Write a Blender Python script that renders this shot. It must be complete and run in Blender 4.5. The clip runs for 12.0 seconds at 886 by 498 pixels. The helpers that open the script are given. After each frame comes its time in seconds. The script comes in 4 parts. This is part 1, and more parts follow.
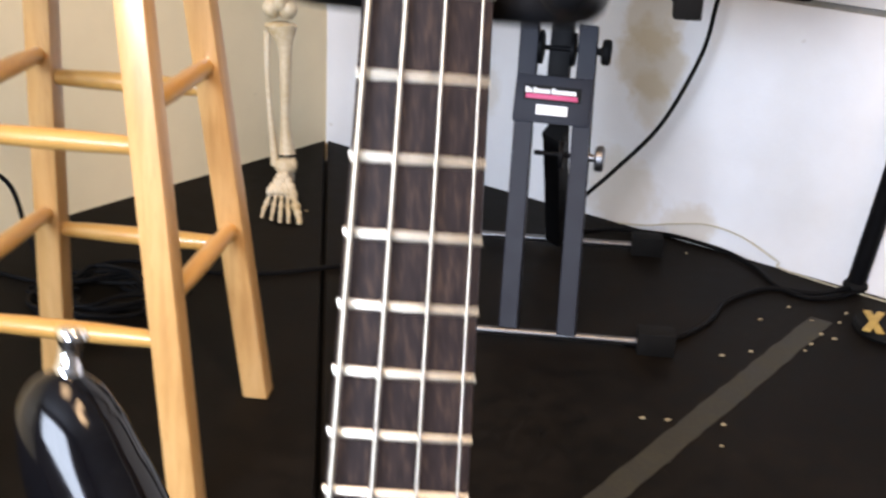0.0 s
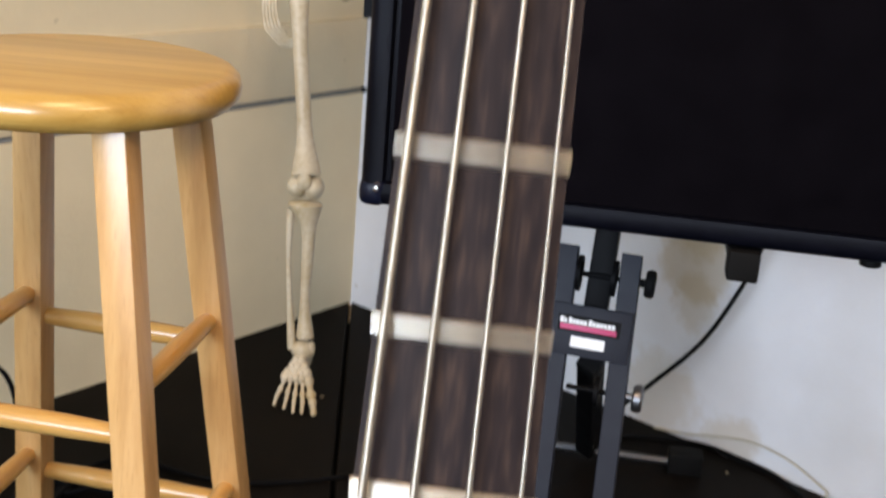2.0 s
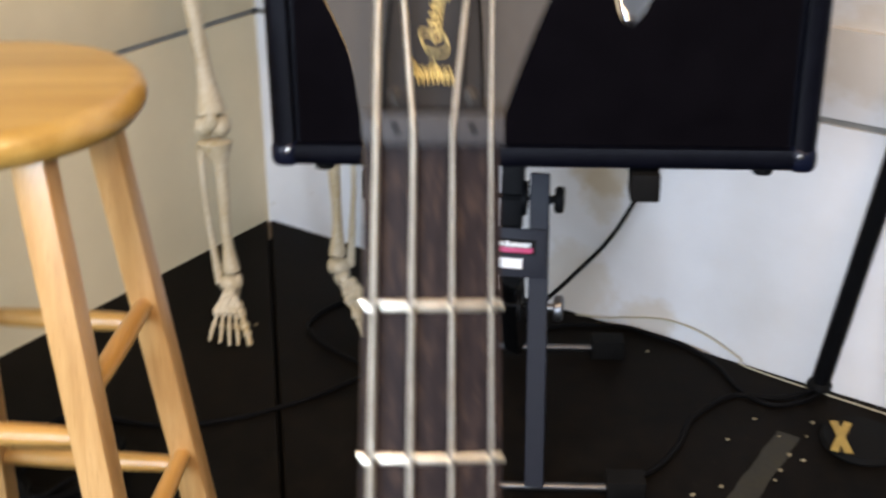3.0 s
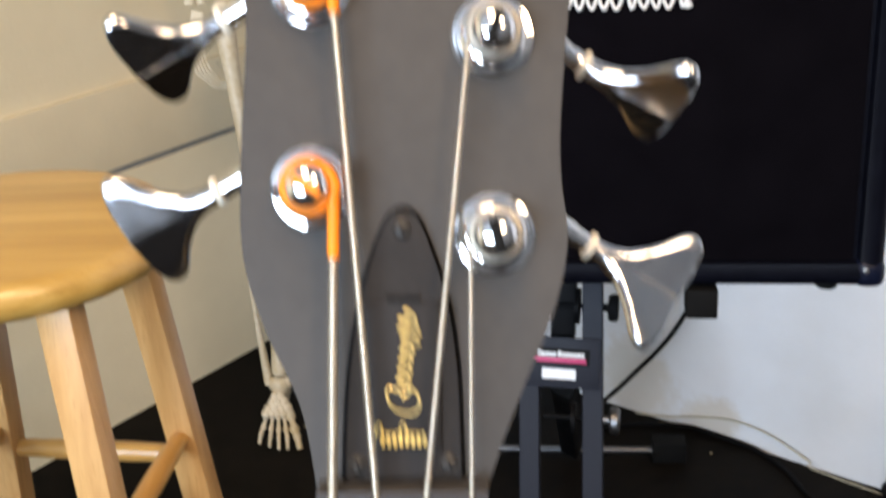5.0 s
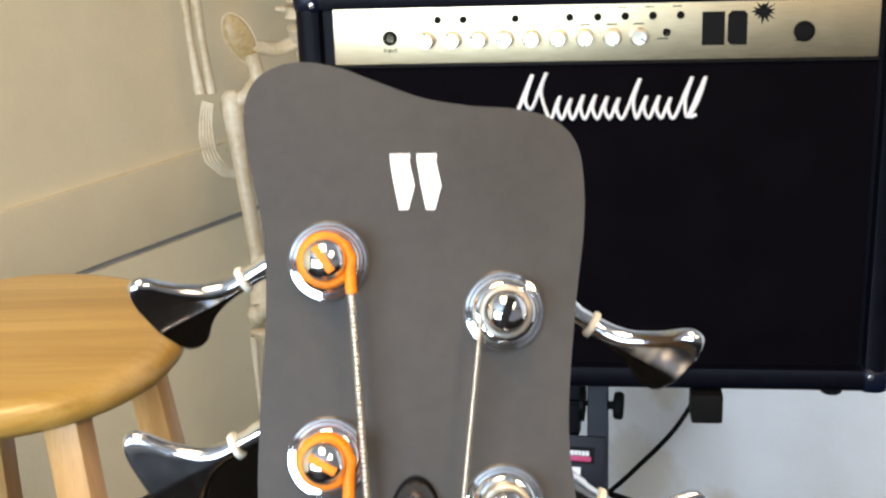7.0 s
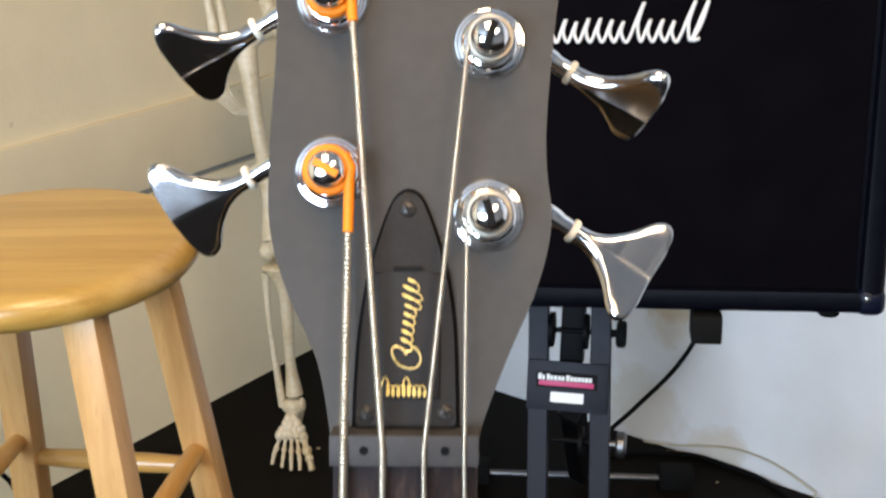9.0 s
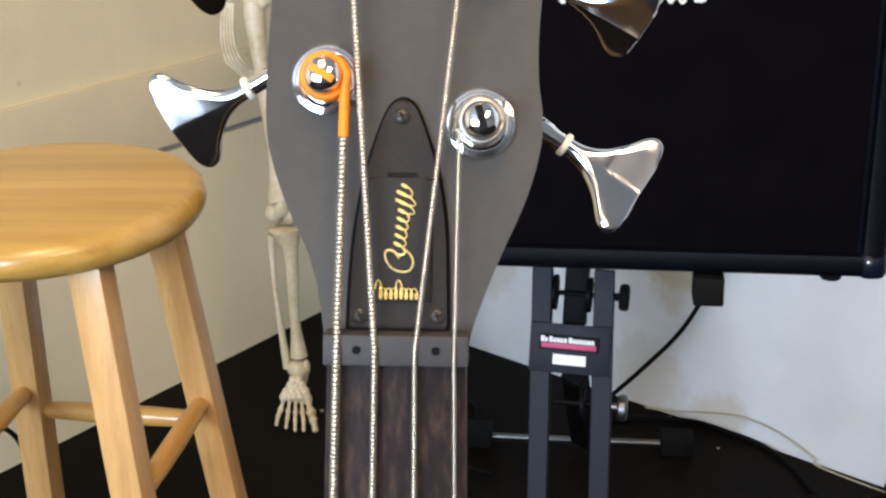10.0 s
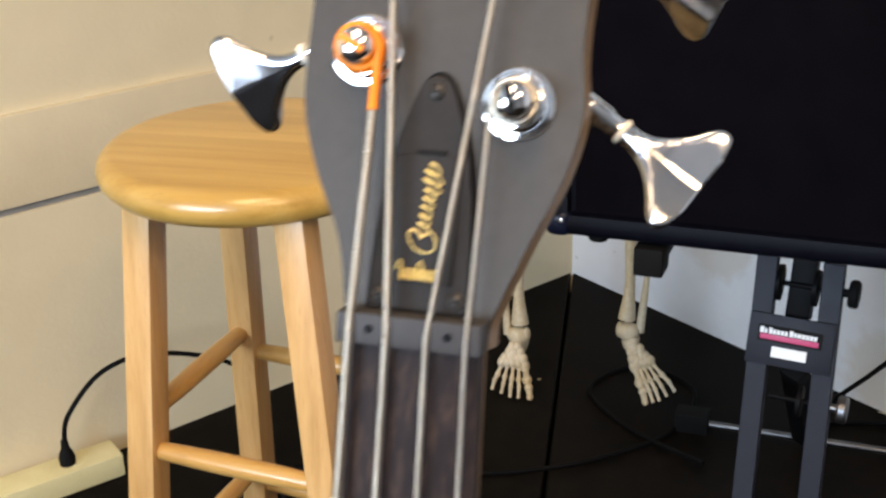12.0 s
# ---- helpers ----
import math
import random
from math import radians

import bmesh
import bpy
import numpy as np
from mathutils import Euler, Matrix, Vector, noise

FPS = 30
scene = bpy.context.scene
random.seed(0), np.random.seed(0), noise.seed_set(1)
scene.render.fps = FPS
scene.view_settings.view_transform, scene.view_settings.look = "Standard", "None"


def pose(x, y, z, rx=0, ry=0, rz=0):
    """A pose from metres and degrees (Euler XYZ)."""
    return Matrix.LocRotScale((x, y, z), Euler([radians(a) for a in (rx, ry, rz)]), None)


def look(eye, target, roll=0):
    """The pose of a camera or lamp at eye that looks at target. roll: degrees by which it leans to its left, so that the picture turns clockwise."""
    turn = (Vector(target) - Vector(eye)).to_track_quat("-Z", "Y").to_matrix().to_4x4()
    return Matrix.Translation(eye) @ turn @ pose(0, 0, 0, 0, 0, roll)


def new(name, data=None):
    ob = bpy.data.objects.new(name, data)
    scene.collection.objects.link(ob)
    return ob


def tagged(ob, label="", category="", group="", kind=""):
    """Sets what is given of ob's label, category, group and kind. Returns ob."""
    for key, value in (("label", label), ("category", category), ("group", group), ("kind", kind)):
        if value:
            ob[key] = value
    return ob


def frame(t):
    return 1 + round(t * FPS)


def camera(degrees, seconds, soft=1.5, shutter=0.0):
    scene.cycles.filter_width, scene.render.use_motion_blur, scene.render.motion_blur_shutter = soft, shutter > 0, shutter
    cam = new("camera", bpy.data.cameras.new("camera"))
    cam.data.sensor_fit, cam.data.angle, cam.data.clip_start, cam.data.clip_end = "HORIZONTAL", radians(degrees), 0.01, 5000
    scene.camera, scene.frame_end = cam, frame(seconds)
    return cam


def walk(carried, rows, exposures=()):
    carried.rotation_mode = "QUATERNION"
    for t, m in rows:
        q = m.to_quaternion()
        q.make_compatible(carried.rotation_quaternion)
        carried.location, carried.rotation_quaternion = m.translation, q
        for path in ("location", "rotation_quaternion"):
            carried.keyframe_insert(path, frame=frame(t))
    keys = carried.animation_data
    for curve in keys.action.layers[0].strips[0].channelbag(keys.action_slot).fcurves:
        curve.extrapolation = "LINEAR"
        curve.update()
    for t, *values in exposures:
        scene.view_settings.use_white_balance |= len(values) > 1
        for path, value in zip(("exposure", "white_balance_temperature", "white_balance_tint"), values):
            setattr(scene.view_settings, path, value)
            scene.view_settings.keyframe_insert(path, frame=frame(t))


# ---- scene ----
# ================= camera =================
cam = camera(40.08, 12.0, soft=2.4, shutter=0.75)
ROWS = [
    (0, 0.0012, -0.5278, 0.8279, -21.569, -2.484, 0.673),
    (0.1, 0.0014, -0.5327, 0.8472, -21.793, -1.947, 0.762),
    (0.3, -0.0013, -0.5414, 0.8680, -21.331, -1.570, 0.252),
    (0.5, -0.0014, -0.5531, 0.8831, -20.990, -2.047, -0.388),
    (0.8, 0.0064, -0.5412, 0.9093, -19.104, -2.931, -1.420),
    (1, 0.0111, -0.5227, 0.9138, -16.833, -3.466, -1.254),
    (1.1, 0.0099, -0.5013, 0.9081, -16.155, -3.855, -0.550),
    (1.5, 0.0102, -0.3787, 0.8868, -13.356, -2.417, 2.908),
    (2, -0.0014, -0.3056, 1.0091, -18.838, -4.645, 3.225),
    (2.5, -0.0003, -0.3279, 1.1192, -23.914, -3.147, 3.613),
    (2.9, -0.0025, -0.3213, 1.1396, -25.307, -0.751, -1.504),
    (3, -0.0149, -0.3169, 1.1471, -25.766, -0.066, -3.143),
    (3.1, -0.0228, -0.3214, 1.1616, -25.372, 1.606, -4.466),
    (3.2, -0.0261, -0.3159, 1.1606, -24.995, 2.318, -4.709),
    (4.8, 0.0125, -0.2346, 1.1809, -23.782, 1.487, -0.916),
    (5, 0.0118, -0.2324, 1.1940, -23.109, 1.888, -0.698),
    (5.5, 0.0041, -0.2189, 1.2342, -20.756, 2.361, -0.067),
    (6, 0.0053, -0.2143, 1.2470, -19.742, 2.519, -0.576),
    (6.5, 0.0089, -0.2154, 1.2480, -20.055, 2.043, -0.561),
    (8.5, 0.0138, -0.2656, 1.2080, -20.485, 0.864, 0.281),
    (9, 0.0156, -0.2781, 1.1966, -21.423, 1.260, 0.348),
    (9.5, 0.0180, -0.2898, 1.1924, -21.844, 1.181, 0.964),
    (10, 0.0195, -0.2922, 1.1822, -22.617, 0.772, 0.916),
    (10.5, 0.0185, -0.2915, 1.1859, -22.892, 0.937, 0.158),
    (11, 0.0356, -0.2839, 1.1767, -22.311, 3.134, 5.401),
    (11.2, 0.0636, -0.2708, 1.1807, -23.181, 1.703, 11.767),
    (11.5, 0.1001, -0.2550, 1.1873, -23.948, 2.378, 13.826),
    (12, 0.0807, -0.2709, 1.1798, -23.890, 1.430, 14.028),
]
walk(cam, [(t, pose(x, y, z, 90 + pitch, roll, yaw)) for t, x, y, z, pitch, roll, yaw in ROWS],
     exposures=[(0.0, 0.92, 7800, 24), (0.5, 0.65, 7800, 24), (1.0, 0.48, 7750, 22), (2.0, 0.42, 7750, 21), (3.2, 0.50, 7650, 20), (5.5, 0.42, 7550, 17),
                (6.5, 0.38, 7550, 15), (9.0, 0.40, 7450, 16), (10.5, 0.42, 7450, 17), (11.2, 0.40, 7550, 17), (12.0, 0.39, 7650, 18)])

# ================= plan =================
CORNER = Vector((-0.272, 2.235, 0.0))
DL = Vector((-0.6044, -0.7967, 0.0))   # along the left wall, away from the corner
DR = Vector((0.7967, -0.6044, 0.0))    # along the right wall, away from the corner
UP = Vector((0, 0, 1))
ROOM = 5.2
CEIL = 2.75


def at(s, t, z=0.0):
    """A place s metres along the left wall and t metres along the right wall."""
    return CORNER + DL * s + DR * t + UP * z


# ================= light =================
world = bpy.data.worlds.new("world")
scene.world = world
world.use_nodes = True
wn = world.node_tree.nodes
sky = wn.new("ShaderNodeTexSky")
sky.sky_type = "NISHITA"
sky.sun_disc = False
sky.sun_elevation, sky.sun_rotation = radians(40), radians(120)
world.node_tree.links.new(sky.outputs[0], wn["Background"].inputs[0])
wn["Background"].inputs[1].default_value = 0.1


def area(name, place, aim, sx, sy, watts, colour):
    la = bpy.data.lights.new(name, "AREA")
    la.shape, la.size, la.size_y, la.energy, la.color = "RECTANGLE", sx, sy, watts, colour
    ob = new(name, la)
    ob.matrix_world = look(place, aim)
    return ob


# daylight through the window opposite the right wall, and two ceiling troffers
area("window_light", at(ROOM - 0.03, 2.2, 1.6), at(0, 2.2, 1.1), 2.4, 1.35, 215, (0.53, 0.745, 1.0))
area("ceiling_light_lamp_a", at(2.2, 3.3, CEIL - 0.09), at(2.2, 3.3, 0), 0.56, 1.16, 36, (1.0, 0.77, 0.50))
area("ceiling_light_lamp_b", at(2.1, 1.7, CEIL - 0.09), at(2.1, 1.7, 0), 0.56, 1.16, 27, (1.0, 0.77, 0.50))

# ================= materials =================


class Nodes:
    """A short way to lay out a node material."""

    def __init__(self, name):
        self.m = bpy.data.materials.new(name)
        self.m.use_nodes = True
        self.t = self.m.node_tree
        self.b = self.t.nodes["Principled BSDF"]

    def n(self, kind, **values):
        node = self.t.nodes.new("ShaderNode" + kind)
        for key, v in values.items():
            node.inputs[key].default_value = v
        return node

    def link(self, a, b):
        self.t.links.new(a, b)

    def coords(self, scale=(1, 1, 1), rot=(0, 0, 0)):
        mp = self.n("Mapping", Scale=scale, Rotation=rot)
        self.link(self.n("TexCoord").outputs["Object"], mp.inputs[0])
        return mp.outputs[0]

    def noise(self, vec, scale, detail=3.0, rough=0.55):
        no = self.n("TexNoise", Scale=scale, Detail=detail, Roughness=rough)
        self.link(vec, no.inputs["Vector"])
        return no.outputs["Fac"]

    def ramp(self, fac, stops):
        r = self.n("ValToRGB")
        while len(r.color_ramp.elements) < len(stops):
            r.color_ramp.elements.new(0.5)
        for e, (p, c) in zip(r.color_ramp.elements, stops):
            e.position, e.color = p, (*c, 1)
        self.link(fac, r.inputs[0])
        return r.outputs[0]

    def mix(self, fac, a, b, mode="MIX"):
        mx = self.n("Mix")
        mx.data_type, mx.blend_type = "RGBA", mode
        for v, i in ((fac, 0), (a, 6), (b, 7)):
            if isinstance(v, bpy.types.NodeSocket):
                self.link(v, mx.inputs[i])
            else:
                mx.inputs[i].default_value = v if i == 0 else (*v, 1)
        return mx.outputs[2]

    def bump(self, height, strength, dist=0.001):
        bp = self.n("Bump", Strength=strength, Distance=dist)
        self.link(height, bp.inputs["Height"])
        self.link(bp.outputs[0], self.b.inputs["Normal"])

    def colour(self, c):
        if isinstance(c, bpy.types.NodeSocket):
            self.link(c, self.b.inputs["Base Color"])
        else:
            self.b.inputs["Base Color"].default_value = (*c, 1)

    def rough(self, fac, lo, hi):
        mr = self.n("MapRange")
        mr.inputs["To Min"].default_value, mr.inputs["To Max"].default_value = lo, hi
        self.link(fac, mr.inputs["Value"])
        self.link(mr.outputs[0], self.b.inputs["Roughness"])

    def set(self, rough=0.5, metal=0.0, coat=0.0, spec=0.5):
        self.b.inputs["Roughness"].default_value = rough
        self.b.inputs["Metallic"].default_value = metal
        self.b.inputs["Coat Weight"].default_value = coat
        self.b.inputs["Specular IOR Level"].default_value = spec
        return self.m


def worn(name, lo, hi, rough=0.5, metal=0.0, scale=30, fine=300, bump=0.1, coat=0.0, spread=0.12, spec=0.5):
    """Paint, plastic or metal with two scales of variation."""
    k = Nodes(name)
    v = k.coords()
    a, b = k.noise(v, scale, 4), k.noise(v, fine, 2)
    k.colour(k.mix(0.35, k.ramp(a, [(0.3, lo), (0.7, hi)]), k.ramp(b, [(0.3, lo), (0.7, hi)])))
    k.set(rough, metal, coat, spec)
    k.rough(a, max(rough - spread, 0.02), min(rough + spread, 1))
    k.bump(b, bump, 0.0006)
    return k.m


def wood(name, light, mid, dark, axis, rough=0.35, coat=0.25, boards=0.0, scale=1.0, spec=0.5, deep=None):
    """Varnished wood with grain along one axis (0, 1, 2); boards: width of glued staves."""
    k = Nodes(name)
    s = [55.0 * scale] * 3
    s[axis] = 2.6 * scale
    v = k.coords(tuple(s))
    grain = k.noise(v, 1.0, 6, 0.6)
    s2 = [7.0] * 3
    s2[axis] = 0.8
    broad = k.noise(k.coords(tuple(s2)), 1.0, 3)
    s3 = [420.0] * 3
    s3[axis] = 9.0
    pore = k.noise(k.coords(tuple(s3)), 1.0, 2)
    c = k.mix(0.38, k.ramp(grain, [(0.3, dark), (0.5, mid), (0.68, light)]), k.ramp(broad, [(0.3, mid), (0.7, deep or light)]))
    c = k.mix(k.ramp(pore, [(0.28, (0.35, 0.35, 0.35)), (0.42, (0, 0, 0))]), c, dark)
    if boards:
        sep = k.n("SeparateXYZ")
        k.link(k.coords(), sep.inputs[0])
        div = k.n("Math")
        div.operation = "DIVIDE"
        k.link(sep.outputs[1 if axis == 0 else 0], div.inputs[0])
        div.inputs[1].default_value = boards
        fl = k.n("Math")
        fl.operation = "FLOOR"
        k.link(div.outputs[0], fl.inputs[0])
        wn_ = k.n("TexWhiteNoise")
        wn_.noise_dimensions = "1D"
        k.link(fl.outputs[0], wn_.inputs["W"])
        c = k.mix(0.85, c, k.mix(wn_.outputs["Value"], (0.85, 0.8, 0.72), (1.12, 1.1, 1.08)), "MULTIPLY")
    k.colour(c)
    k.set(rough, 0, coat, spec)
    k.b.inputs["Coat Roughness"].default_value = 0.18
    k.rough(broad, rough - 0.08, rough + 0.08)
    k.bump(pore, 0.06, 0.0004)
    return k.m


def wall_paint(name, base, stain, stain_amount, spots=()):
    """Old semi-gloss wall paint over uneven plaster, with blotches."""
    k = Nodes(name)
    v = k.coords()
    big, mid, fine = k.noise(v, 2.2, 4), k.noise(v, 14, 5), k.noise(v, 130, 3)
    c = k.mix(k.ramp(mid, [(0.35, (0, 0, 0)), (0.75, (0.5, 0.5, 0.5))]), base, tuple(x * 0.9 for x in base))
    c = k.mix(k.ramp(big, [(0.55, (0, 0, 0)), (0.8, (stain_amount,) * 3)]), c, stain)
    speck = k.ramp(k.noise(k.coords((1, 1, 1), (0.3, 0.2, 0.1)), 26, 1), [(0.79, (0, 0, 0)), (0.83, (0.35, 0.35, 0.35))])
    c = k.mix(speck, c, tuple(x * 0.6 for x in stain))
    for place, size, amount in spots:
        dist = k.n("VectorMath")
        dist.operation = "DISTANCE"
        k.link(v, dist.inputs[0])
        dist.inputs[1].default_value = place
        wob = k.n("Math")
        wob.operation = "MULTIPLY_ADD"
        k.link(k.noise(v, 17, 4, 0.6), wob.inputs[0])
        wob.inputs[1].default_value = -size * 1.6
        k.link(dist.outputs["Value"], wob.inputs[2])
        c = k.mix(k.ramp(wob.outputs[0], [(0.0, (amount,) * 3), (max(size * 0.45, 0.005), (0, 0, 0))]), c, stain)
    k.colour(c)
    k.set(0.5, 0, 0, 0.4)
    k.rough(mid, 0.4, 0.6)
    add = k.mix(0.5, mid, fine)
    k.bump(add, 0.25, 0.004)
    return k.m


CREAM = wall_paint("cream_wall_paint", (0.715, 0.605, 0.405), (0.54, 0.43, 0.235), 0.36)
# same paint as the left wall, with blue daylight mixed into the base colour
BLUE_LIT_WALL = wall_paint("daylight_tinted_wall_paint", (0.74, 0.755, 0.78), (0.44, 0.31, 0.12), 0.2,
                        [(at(0, 0.82, 0.41), 0.06, 0.42), (at(0, 0.83, 0.33), 0.07, 0.45), (at(0, 0.835, 0.26), 0.045, 0.35), (at(0, 0.79, 0.06), 0.08, 0.3),
                         (at(0, 0.95, 0.03), 0.05, 0.35), (at(0, 1.28, 0.60), 0.08, 0.3), (at(0, 0.40, 0.22), 0.08, 0.25)])
GROOVE = worn("wall_groove_grey", (0.16, 0.16, 0.15), (0.24, 0.235, 0.22), 0.7)
# unseen surfaces: greys picked to cut bounce light and to darken chrome reflections
CEILING = worn("unseen_ceiling_cooling_grey", (0.39, 0.395, 0.40), (0.47, 0.475, 0.48), 0.9)
DARK_WALL = worn("unseen_wall_dimming_grey", (0.15, 0.15, 0.15), (0.195, 0.195, 0.195), 0.9)


def floor_material():
    k = Nodes("black_stage_paint")
    v = k.coords()
    a, b, c = k.noise(v, 3.5, 5), k.noise(v, 28, 4), k.noise(v, 240, 3)
    col = k.mix(0.5, k.ramp(a, [(0.3, (0.0026, 0.0023, 0.0021)), (0.75, (0.0105, 0.0082, 0.0064))]),
                k.ramp(b, [(0.35, (0.0024, 0.0021, 0.0019)), (0.7, (0.0115, 0.0090, 0.0070))]))
    dust = k.ramp(k.noise(k.coords((1, 0.35, 1)), 60, 4, 0.7), [(0.62, (0, 0, 0)), (0.78, (0.5, 0.5, 0.5))])
    col = k.mix(dust, col, (0.022, 0.019, 0.016))
    k.colour(col)
    k.set(0.5, 0, 0, 0.045)
    k.rough(b, 0.45, 0.72)
    k.bump(k.mix(0.5, b, c), 0.2, 0.0015)
    return k.m


FLOOR = floor_material()
SEAT_WOOD = wood("varnished_seat_wood", (0.62, 0.395, 0.125), (0.53, 0.315, 0.080), (0.37, 0.190, 0.036), 0, 0.3, 0.35, 0.055)
LEG_WOOD = wood("pale_leg_wood", (0.70, 0.425, 0.190), (0.59, 0.325, 0.118), (0.40, 0.190, 0.052), 2, 0.32, 0.3)
RUNG_X = wood("rung_wood_x", (0.64, 0.37, 0.12), (0.54, 0.28, 0.075), (0.38, 0.17, 0.04), 0, 0.3, 0.3)
RUNG_Y = wood("rung_wood_y", (0.64, 0.37, 0.12), (0.54, 0.28, 0.075), (0.38, 0.17, 0.04), 1, 0.3, 0.3)
ROSEWOOD = wood("rosewood_fingerboard", (0.060, 0.038, 0.028), (0.0180, 0.0122, 0.0122), (0.0060, 0.0044, 0.0050), 2, 0.48, 0.0, 0, 6.5, 0.10, (0.022, 0.0150, 0.0145))
NECK_WOOD = wood("oiled_neck_wood", (0.30, 0.17, 0.06), (0.21, 0.11, 0.035), (0.11, 0.055, 0.02), 2, 0.4, 0.1)
HEAD_FACE = worn("matte_grey_brown_headstock", (0.030, 0.0275, 0.0253), (0.049, 0.0448, 0.0410), 0.5, 0, 13, 220, 0.06, spec=0.30)
BODY_BLACK = worn("gloss_black_lacquer", (0.002, 0.002, 0.003), (0.004, 0.004, 0.005), 0.1, 0, 20, 200, 0.0, 0.0, 0.03, 0.3)
FRET = worn("nickel_silver_fret", (0.93, 0.86, 0.70), (0.97, 0.92, 0.78), 0.32, 1.0, 90, 500, 0.05)
CHROME = worn("chrome", (0.78, 0.78, 0.8), (0.86, 0.86, 0.87), 0.07, 1.0, 60, 400, 0.0, 0, 0.03)
# darker, bluer copy of CHROME that dims and cools the keys' reflections by colour
KEY_CHROME = worn("dimmed_key_chrome", (0.54, 0.555, 0.59), (0.62, 0.635, 0.67), 0.14, 1.0, 120, 400, 0.0, 0, 0.05)
COLLAR = worn("white_nylon_collar", (0.66, 0.62, 0.52), (0.74, 0.70, 0.6), 0.45)
ORANGE = worn("orange_silk_wrap", (0.78, 0.17, 0.002), (0.88, 0.25, 0.004), 0.6, 0, 200, 900, 0.3)
NUT = worn("dark_grey_nut", (0.030, 0.029, 0.031), (0.044, 0.043, 0.045), 0.5, spec=0.2)
COVER = worn("black_plastic_cover", (0.0165, 0.0150, 0.0148), (0.026, 0.0238, 0.023), 0.58, 0, 60, 500, 0.16, spec=0.12)
GOLD = worn("gold_foil_print", (0.84, 0.64, 0.24), (0.94, 0.78, 0.38), 0.3, 0.4, 300, 900)
WHITE_INK = worn("white_print", (0.80, 0.80, 0.80), (0.86, 0.86, 0.86), 0.45)
SCREW = worn("dark_screw", (0.02, 0.019, 0.018), (0.05, 0.046, 0.043), 0.42, 0.3, 200)
STEEL_SCREW = worn("steel_screw", (0.5, 0.47, 0.44), (0.6, 0.57, 0.53), 0.3, 1.0, 200)
FOAM = worn("black_foam_rubber", (0.004, 0.004, 0.0046), (0.008, 0.008, 0.009), 0.40, 0, 60, 700, 0.12, spec=0.3)
BLACK_STEEL = worn("black_powder_coat", (0.0025, 0.0025, 0.003), (0.005, 0.005, 0.0055), 0.5, 0, 60, 700, 0.1, spec=0.06)
GREY_STEEL = worn("grey_powder_coat", (0.0105, 0.0118, 0.0185), (0.0150, 0.0165, 0.0250), 0.5, 0, 50, 600, 0.1, spec=0.18)
RUBBER = worn("dark_grey_rubber", (0.0045, 0.0045, 0.0045), (0.008, 0.008, 0.008), 0.7, spec=0.08)
ZINC = worn("zinc_rod", (0.13, 0.13, 0.135), (0.2, 0.2, 0.205), 0.4, 1.0, 60)
# black vinyl with a little of the window's blue reflection in its colour
TOLEX = worn("black_tolex", (0.0018, 0.002, 0.004), (0.0035, 0.004, 0.008), 0.42, 0, 60, 900, 0.35, 0, 0.08, 0.08)
GRILLE = worn("black_grille_cloth", (0.0024, 0.0020, 0.0030), (0.0042, 0.0036, 0.0050), 0.9, 0, 20, 1500, 0.5, spec=0.015)
# black plastic; the navy is reflected window light put into the colour
CORNER_CAP = worn("black_corner_with_window_blue", (0.003, 0.0045, 0.013), (0.005, 0.008, 0.022), 0.34, spec=0.2)
RED_INK = worn("red_print", (0.50, 0.02, 0.11), (0.58, 0.03, 0.14), 0.45)
BLACK_INK = worn("black_print", (0.004, 0.004, 0.004), (0.008, 0.008, 0.008), 0.6, spec=0.1)
# aged ivory mottling; its low tone is darkened for brown shadows on the bones
BONE = worn("aged_ivory_with_brown_shade", (0.44, 0.32, 0.15), (0.72, 0.64, 0.50), 0.42, 0, 13, 110, 0.25)
BONE_BROWN = worn("brown_aged_plastic", (0.30, 0.19, 0.07), (0.55, 0.42, 0.22), 0.45, 0, 28, 140, 0.25)
CABLE = worn("black_cable", (0.003, 0.003, 0.0034), (0.005, 0.005, 0.0054), 0.6, spec=0.06)
CREAM_PLASTIC = worn("cream_plastic", (0.66, 0.58, 0.30), (0.74, 0.66, 0.38), 0.45)
TAPE = worn("worn_olive_tape", (0.007, 0.0062, 0.0042), (0.029, 0.0255, 0.012), 0.7, 0, 26, 160, 0.3)
WIRE = worn("dull_cream_wire", (0.44, 0.39, 0.27), (0.52, 0.47, 0.34), 0.6)
YELLOW = worn("yellow_tape", (0.34, 0.21, 0.045), (0.56, 0.38, 0.10), 0.6, 0, 60, 300, 0.3)
CRUMB = worn("pale_paint_chips", (0.22, 0.185, 0.11), (0.40, 0.34, 0.22), 0.8)


def brushed(name, lo, hi):
    k = Nodes(name)
    br = k.noise(k.coords((3, 400, 900)), 1.0, 3)
    bl = k.noise(k.coords(), 12, 3)
    k.colour(k.mix(0.4, k.ramp(br, [(0.3, lo), (0.7, hi)]), k.ramp(bl, [(0.3, lo), (0.7, hi)])))
    k.set(0.34, 1.0)
    k.rough(br, 0.3, 0.44)
    k.bump(br, 0.05, 0.0003)
    return k.m


PANEL = brushed("brushed_gold_panel", (0.62, 0.505, 0.31), (0.77, 0.645, 0.43))


